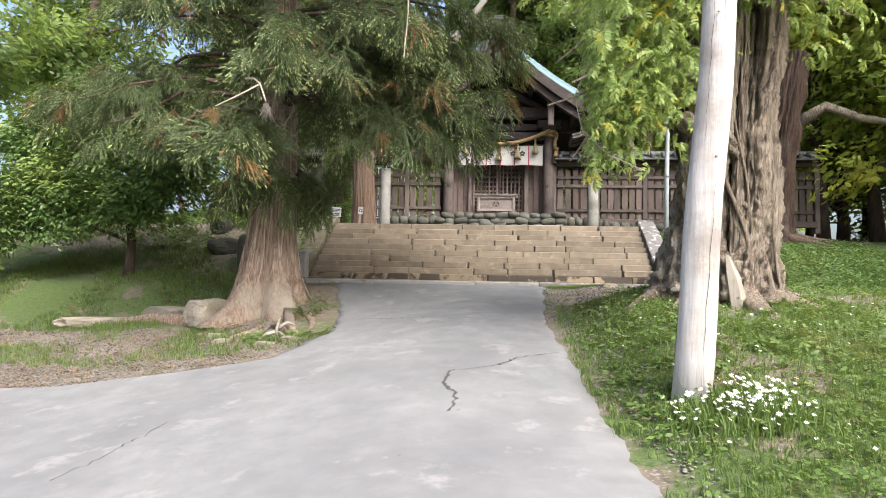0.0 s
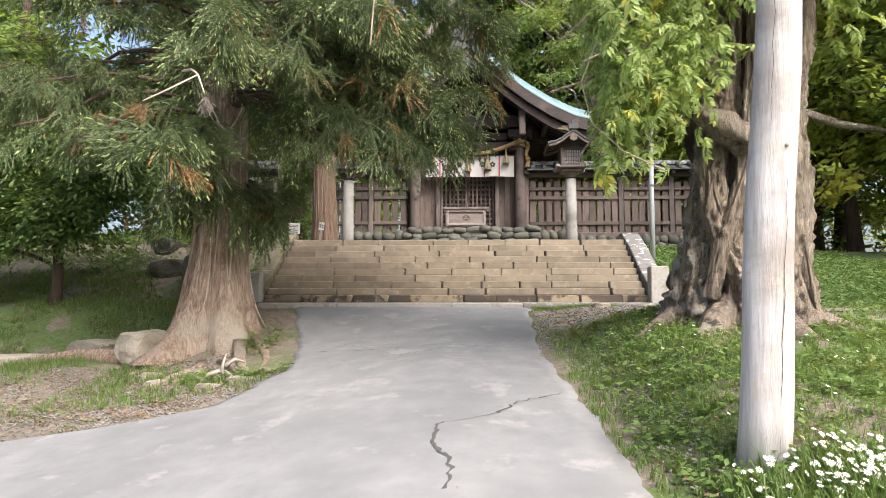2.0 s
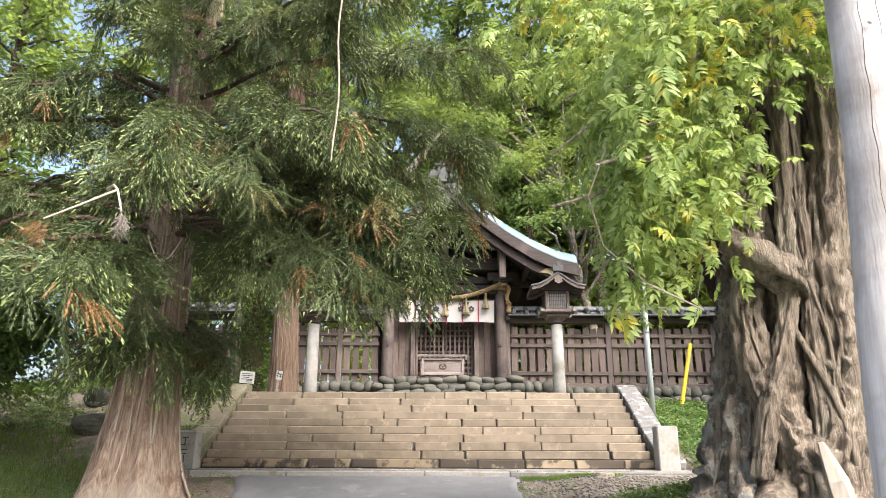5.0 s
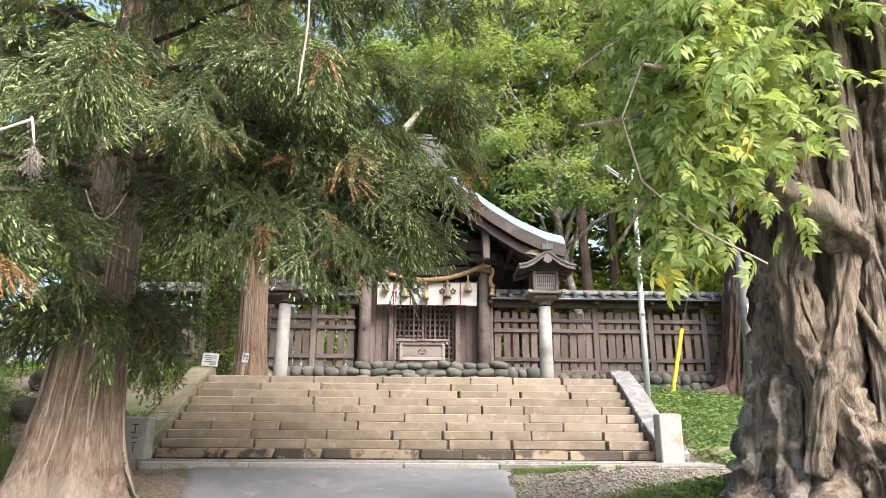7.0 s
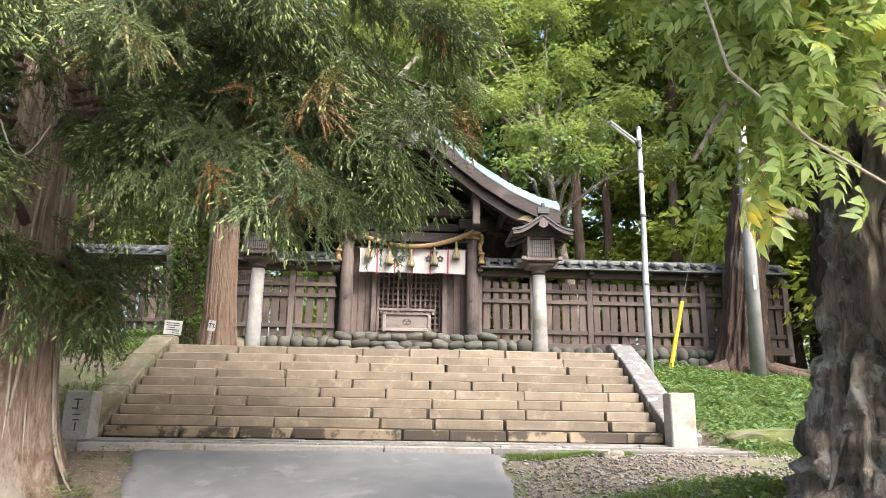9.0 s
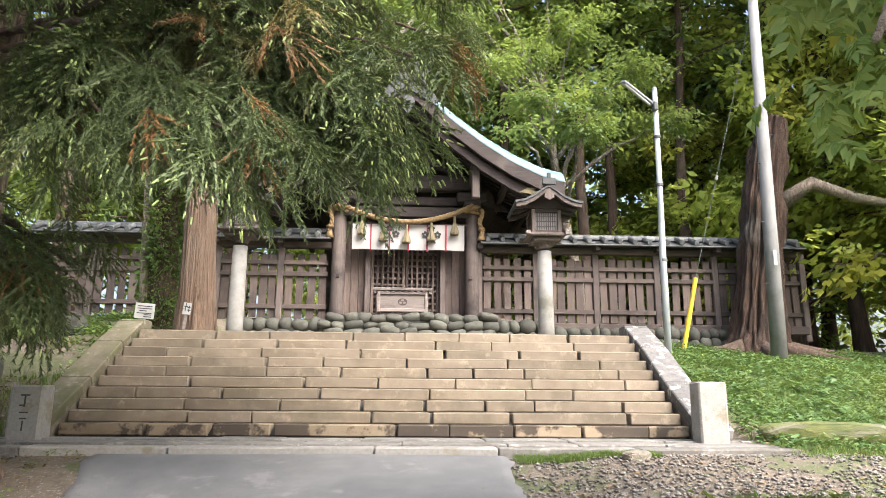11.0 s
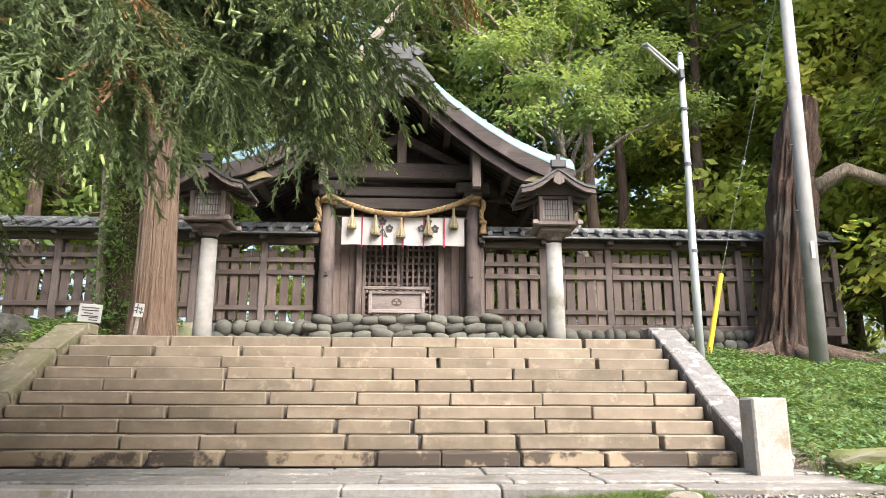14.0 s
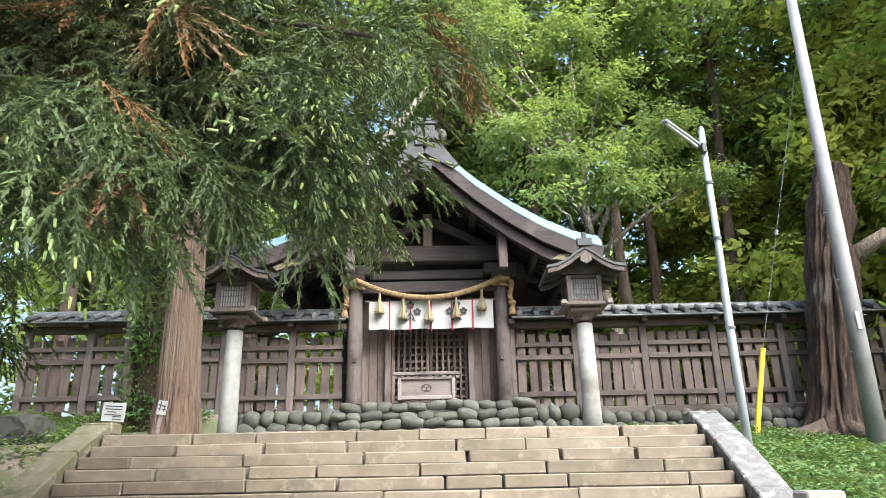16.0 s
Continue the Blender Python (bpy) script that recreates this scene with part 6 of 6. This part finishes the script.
WOOD = [wood_tree(51, 16, 0.26, 3.6, 3.6, WOOD_LEAF, "tall broad-leaved forest tree behind the fence", 9),
        wood_tree(52, 20, 0.21, 3.6, 6.8, WOOD_LEAF, "tall slender forest tree with a high crown", 8),
        # its leaf colour carries the sunlight, even where nearer crowns cover it
        wood_tree(53, 14, 0.20, 3.4, 1.2, FAR_LEAF, "forest tree in the distance, sunlight painted into its yellow-green leaves", 13),
        wood_tree(54, 5.5, 0.08, 2.2, 0.3, WOOD_LEAF, "low leafy shrub of the forest edge", 13)]
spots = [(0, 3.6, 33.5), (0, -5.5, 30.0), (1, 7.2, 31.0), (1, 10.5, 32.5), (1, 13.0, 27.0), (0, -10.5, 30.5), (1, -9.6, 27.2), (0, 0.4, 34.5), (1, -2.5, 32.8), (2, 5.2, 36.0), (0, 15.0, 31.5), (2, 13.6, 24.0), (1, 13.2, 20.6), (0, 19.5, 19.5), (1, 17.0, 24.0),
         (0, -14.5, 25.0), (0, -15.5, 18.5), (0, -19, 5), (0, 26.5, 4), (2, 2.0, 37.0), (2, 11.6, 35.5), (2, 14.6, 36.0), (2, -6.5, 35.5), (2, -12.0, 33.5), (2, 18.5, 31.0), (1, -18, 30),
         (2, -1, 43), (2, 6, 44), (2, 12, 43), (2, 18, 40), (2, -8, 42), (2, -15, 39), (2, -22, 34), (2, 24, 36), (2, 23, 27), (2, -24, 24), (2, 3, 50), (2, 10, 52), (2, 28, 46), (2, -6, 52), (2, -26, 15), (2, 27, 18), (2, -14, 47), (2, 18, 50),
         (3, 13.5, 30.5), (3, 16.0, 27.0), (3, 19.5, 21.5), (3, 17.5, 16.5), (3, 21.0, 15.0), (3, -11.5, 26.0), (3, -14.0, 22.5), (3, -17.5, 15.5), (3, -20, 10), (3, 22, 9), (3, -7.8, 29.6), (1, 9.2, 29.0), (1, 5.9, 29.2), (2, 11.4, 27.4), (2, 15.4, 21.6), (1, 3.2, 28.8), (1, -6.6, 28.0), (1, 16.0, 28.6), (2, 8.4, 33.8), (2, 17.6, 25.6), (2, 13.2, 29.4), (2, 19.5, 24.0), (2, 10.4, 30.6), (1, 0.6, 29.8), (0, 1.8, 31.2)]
used = set()
for i, (k, x, y) in enumerate(spots):
    m = pose(x, y, float(ground_z(x, y)), 0, 0, i * 77)
    if k in used:
        copy_thing(WOOD[k], m)
    else:
        WOOD[k].matrix_basis = m
        used.add(k)


# ---- grass, litter, stones and flowers ----
def tuft(seed, n=8, tall=1.0, lean=0.45):
    """A tuft of tapering grass blades, one unit high."""
    r = np.random.default_rng(seed)
    V, T = [], []
    for k in range(n):
        a, b = r.uniform(0, 6.28), np.array((*r.normal(0, 0.22, 2), 0))
        d = np.array((math.cos(a), math.sin(a), 0))
        s = np.array((-d[1], d[0], 0)) * 0.035
        h = tall * r.uniform(0.5, 1.0)
        m, tip = b + d * lean * 0.3 * h + (0, 0, 0.6 * h), b + d * lean * h + (0, 0, h)
        o = len(V)
        V.extend((b - s, b + s, m - s * 0.7, m + s * 0.7, tip))
        T.extend(((o, o + 1, o + 3), (o, o + 3, o + 2), (o + 2, o + 3, o + 4)))
    V = np.array(V)
    return V[:, [2, 1, 0]] * (1, 1, -1), np.array(T)


def pebble_shape(seed):
    r = np.random.default_rng(seed)
    V = np.array([(1, 0, 0), (-1, 0, 0), (0, 1, 0), (0, -1, 0), (0, 0, 0.6), (0, 0, -0.6), (0.62, 0.62, 0.3), (-0.62, 0.6, 0.3), (-0.6, -0.62, 0.3), (0.6, -0.6, 0.3)], float)
    V *= r.uniform(0.75, 1.2, (10, 1)) * r.uniform(0.7, 1.2, 3)
    T = [(4, 6, 7), (4, 7, 8), (4, 8, 9), (4, 9, 6), (6, 0, 2), (6, 2, 7), (7, 2, 1), (7, 1, 8), (8, 1, 3), (8, 3, 9), (9, 3, 0), (9, 0, 6), (0, 5, 2), (2, 5, 1), (1, 5, 3), (3, 5, 0)]
    return V * 0.5, np.array(T)


TUFTS = [tuft(i) for i in range(6)]
PEBBLES = [pebble_shape(i) for i in range(7)]


def on_road(x, y):
    lx = np.interp(y, [p[1] for p in ROAD_LEFT[1:]], [p[0] for p in ROAD_LEFT[1:]])
    rx = np.interp(y, [p[1] for p in ROAD_RIGHT], [p[0] for p in ROAD_RIGHT])
    return (y < 14.77) & (x > lx - 0.02) & (x < rx + 0.02)


def sown(rng, n, x0, x1, y0, y1, patch=0.0, scale=0.8, off_road=True):
    """Points over a stretch of ground, thinned in patches."""
    out = []
    for _ in range(n):
        x, y = rng.uniform(x0, x1), rng.uniform(y0, y1)
        if off_road and on_road(x, y):
            continue
        if 14.75 < y < 24.3 and -3.95 < x < 3.95:
            continue
        if noise.noise(Vector((x * scale, y * scale, 3.3))) < patch + rng.normal(0, 0.12):
            continue
        out.append((x, y, float(ground_z(x, y))))
    return out


def lay(name, label, category, shapes, pts, size, material, seed, upright=True, sink=0.0):
    rng = np.random.default_rng(seed)
    places = []
    for x, y, z in pts:
        s = size * rng.uniform(0.55, 1.4)
        if upright:
            places.append(((x, y, z - sink), (rng.normal(0, 0.12), rng.normal(0, 0.12), 1), s, rng.uniform(0, 6.28)))
        else:
            a = rng.uniform(0, 6.28)
            places.append(((x, y, z - sink + 0.01), (math.cos(a), math.sin(a), rng.normal(0, 0.12)), s, rng.normal(0, 0.25)))
    ob = part(name, scatter(name, shapes, places, material, rng), None)
    return tagged(ob, label, category, kind="stuff")


g_rng = np.random.default_rng(77)
def off_path(pts):
    """Thins the plants on the trodden path along the bank."""
    return [p for p in pts if not 4.4 < p[0] < 5.6 or g_rng.random() < 0.25]


bank = off_path(sown(g_rng, 12000, 1.3, 6.5, 3.5, 12.7, -0.25))
lay("grass", "short green grass on the bank beside the drive", "grass", TUFTS, bank, 0.085, GRASS, 1)
lay("grass", "short green grass on the slope beside the stairs", "grass", TUFTS, sown(g_rng, 6500, 3.9, 10.5, 14.4, 22.5, -0.15), 0.09, GRASS, 2)
lay("grass", "rough grass round the great cedar", "grass", TUFTS, sown(g_rng, 15000, -15, -3.9, 12.6, 17.6, -0.15), 0.10, GRASS, 3)
lay("grass", "grass tufts among roots and stones", "grass", TUFTS, sown(g_rng, 2600, -6.5, -1.7, 10.6, 13.4, 0.08), 0.10, GRASS, 4)
lay("ground_cover", "low broad-leaved weeds on the bank", "weeds", SMALL, off_path(sown(g_rng, 4800, 1.5, 7, 3.5, 12.6, -0.1)), 0.24, GRASS, 5, False, -0.04)
lay("ground_cover", "low broad-leaved weeds on the slope", "weeds", SMALL, sown(g_rng, 8500, 3.9, 10.5, 15.0, 23.6, -0.5), 0.28, WEED, 6, False, -0.05)
lay("ground_cover", "dark ivy and ferns over the bank", "undergrowth", SMALL, sown(g_rng, 5000, -12, -3.95, 17.4, 24.2, -0.1), 0.33, BUSH_LEAF, 7, False, -0.08)
lay("fallen_leaves", "brown fallen leaves under the cedar", "leaf litter", SMALL, sown(g_rng, 6500, -10, -1.7, 9.4, 17.5, -0.2), 0.17, LITTER, 8, False)
lay("fallen_leaves", "brown fallen leaves on the right bank", "leaf litter", SMALL, sown(g_rng, 1600, 1.2, 8, 3.5, 15.5, 0.0), 0.16, LITTER, 9, False)
lay("gravel", "loose pale stones along the drive", "gravel", PEBBLES, sown(g_rng, 16000, -9, -1.6, 8.6, 12.8, -0.25), 0.032, PEBBLE, 10, False)
lay("gravel", "loose pale gravel beside the kerb", "gravel", PEBBLES, sown(g_rng, 5000, 1.05, 5.2, 11.6, 14.75, -0.3), 0.035, PEBBLE, 11, False)
lay("gravel", "grit along the edge of the drive", "gravel", PEBBLES, [p for p in sown(g_rng, 2500, 1.1, 1.9, 5.2, 12, -0.5) if not on_road(p[0] - 0.18, p[1])] or bank[:50], 0.03, PEBBLE, 12, False)
lay("ground_cover", "leafy seedlings at the foot of the cedar", "weeds", SMALL, sown(g_rng, 900, -2.9, -1.75, 11.2, 14.6, 0.0), 0.2, GRASS, 13, False, -0.06)
lay("leaf_scraps", "scattered leaf scraps on the concrete", "leaf litter", SMALL, [(x, y, float(ground_z(x, y)) + 0.028) for x, y in zip(g_rng.uniform(-3, 1.1, 26), g_rng.uniform(6, 14.5, 26))], 0.05, LITTER, 14, False)


MOSSY = surf("mossy_stone", (0.055, 0.07, 0.02), (0.11, 0.12, 0.035), 6, (0.13, 0.12, 0.095), 2.4, bump=0.8, grain=50, vary=0.1)


def boulder(x, y, sx, sy, sz, seed, label, material=ROCK, sink=0.3):
    bm = bmesh.new()
    bmesh.ops.create_icosphere(bm, subdivisions=4, radius=0.5)
    for v in bm.verts:
        p = v.co.copy()
        flat = Vector((max(-0.36, min(0.36, p.x)), max(-0.34, min(0.34, p.y)), max(-0.36, min(0.33, p.z))))
        v.co = p.lerp(flat, 0.75) * (1 + 0.22 * noise.noise(p * 2.2 + Vector((seed * 5.0, 0, 0))) + 0.05 * noise.noise(p * 9))
    me = bpy.data.meshes.new("boulder")
    bm.to_mesh(me)
    bm.free()
    me.materials.append(material)
    ob = new("boulder", me)
    ob.scale = (sx * 1.25, sy * 1.25, sz * 1.25)
    ob.rotation_euler = (0, 0, seed * 1.3)
    ob.location = (x, y, float(ground_z(x, y)) + sz * (0.5 - sink))
    return tagged(ob, label, "rock")


boulder(-4.35, 13.3, 0.78, 0.55, 0.48, 1, "squared tan boulder lying by the roots", sink=0.1)
boulder(-5.3, 13.75, 0.9, 0.5, 0.3, 2, "low flat tan stone half sunk in grass")
boulder(-6.3, 13.3, 1.2, 0.45, 0.2, 3, "long low stone half sunk in grass")
boulder(-4.9, 16.6, 1.3, 0.7, 0.75, 4, "large mossy stone on the bank", COBBLE, 0.15)
boulder(-5.9, 17.4, 0.7, 0.6, 0.45, 5, "dark mossy stone on the bank", COBBLE)
boulder(-6.6, 18.8, 0.6, 0.5, 0.4, 6, "dark mossy stone on the bank", COBBLE)
boulder(-5.3, 19.3, 0.9, 0.6, 0.55, 7, "dark mossy stone on the bank", COBBLE)
boulder(4.75, 15.5, 1.3, 0.5, 0.3, 12, "mossy flat stone sunk in the grass slope", MOSSY)
boulder(2.35, 14.4, 0.35, 0.2, 0.1, 8, "small pale stone by the kerb")
for i, (x, y) in enumerate(((-2.4, 11.7), (-2.75, 11.4), (-2.2, 11.2), (-2.95, 11.9), (-2.5, 11.0), (-3.3, 11.5), (-2.05, 11.5), (-3.6, 12.0))):
    boulder(x, y, 0.2 + 0.05 * (i % 3), 0.16, 0.1, 20 + i, "pale broken stone among the roots")
lay("moss", "bright green moss before the kerb", "moss", TUFTS, [(x, y, float(ground_z(x, y))) for x, y in zip(g_rng.uniform(1.3, 2.6, 1500), g_rng.uniform(14.45, 14.75, 1500))], 0.05, GRASS, 15)


def root_stub():
    r = thing("dead_root", "bleached forked dead root sticking from the soil", "root")
    x, y = -2.45, 11.35
    z = float(ground_z(x, y))
    for pts in ([(0, 0, -0.05), (-0.02, -0.03, 0.16), (0.03, -0.05, 0.3)], [(0, 0, 0.1), (0.12, -0.08, 0.05), (0.24, -0.1, -0.03)], [(-0.02, 0, 0.12), (-0.15, -0.05, 0.08), (-0.28, 0.02, -0.02)], [(0, 0, 0.16), (0.1, 0.05, 0.24), (0.2, 0.1, 0.2)]):
        part("prong", Geo().tube([(x + a, y + b, z + c) for a, b, c in pts], [0.03, 0.022, 0.008], 8, lobes=0.1, count=3), BARE_WOOD, r, smooth=True)


root_stub()


def flowers():
    rng = np.random.default_rng(40)
    f = thing("white_flowers", "clump of small white daisies round the pole", "flowers")
    spots = []
    for _ in range(150):
        x = rng.normal(2.38, 0.17) if rng.random() < 0.75 else rng.uniform(1.78, 2.2)
        y = rng.normal(7.35, 0.14)
        spots.append((x, y, float(ground_z(x, y)) + rng.uniform(0.06, 0.21)))
    petals = []
    for k in range(8):
        V, T = [], []
        for i in range(8):
            a = i * 0.785
            leaf_tri(V, T, np.array((0, 0.0, 0.0)), np.array((0.1, math.cos(a), math.sin(a))) / 1.005, np.array((1.0, 0, 0)), 1.0, 0.5, 0.1)
        petals.append((np.array(V) * 0.5, np.array(T)))
    places = [(p, (rng.normal(0, 0.35), -0.5 + rng.normal(0, 0.3), 1), rng.uniform(0.03, 0.05), rng.uniform(0, 6)) for p in spots]
    tagged(part("petals", scatter("petals", petals, places, PETAL, rng), None, f, "white daisy petals"), kind="stuff")
    eyes = [((p[0], p[1] - 0.002, p[2] + 0.003), w, s * 0.28, r) for (p, w, s, r) in places]
    tagged(part("flower_centres", scatter("flower_centres", PEBBLES, eyes, FLOWER_EYE, rng), None, f), kind="stuff")
    green = [((p[0] + rng.normal(0, 0.03), p[1] + rng.normal(0, 0.03), float(ground_z(p[0], p[1]))), (rng.normal(0, 0.15), rng.normal(0, 0.15), 1), rng.uniform(0.1, 0.19), rng.uniform(0, 6)) for p in spots for _ in range(2)]
    tagged(part("stem_growth", scatter("stem_growth", TUFTS, green, GRASS, rng), None, f), kind="stuff")
    loose = [(x, y, float(ground_z(x, y)) + 0.08) for x, y in zip(rng.uniform(1.7, 4.6, 60), rng.uniform(6.5, 11.5, 60)) if not on_road(x, y)]
    lone = [(p, (rng.normal(0, 0.3), -0.4, 1), rng.uniform(0.025, 0.04), rng.uniform(0, 6)) for p in loose]
    tagged(part("wild_flowers", scatter("wild_flowers", petals, lone, PETAL, rng), None), "scattered tiny white wild flowers in the grass", "flowers", kind="stuff")


flowers()
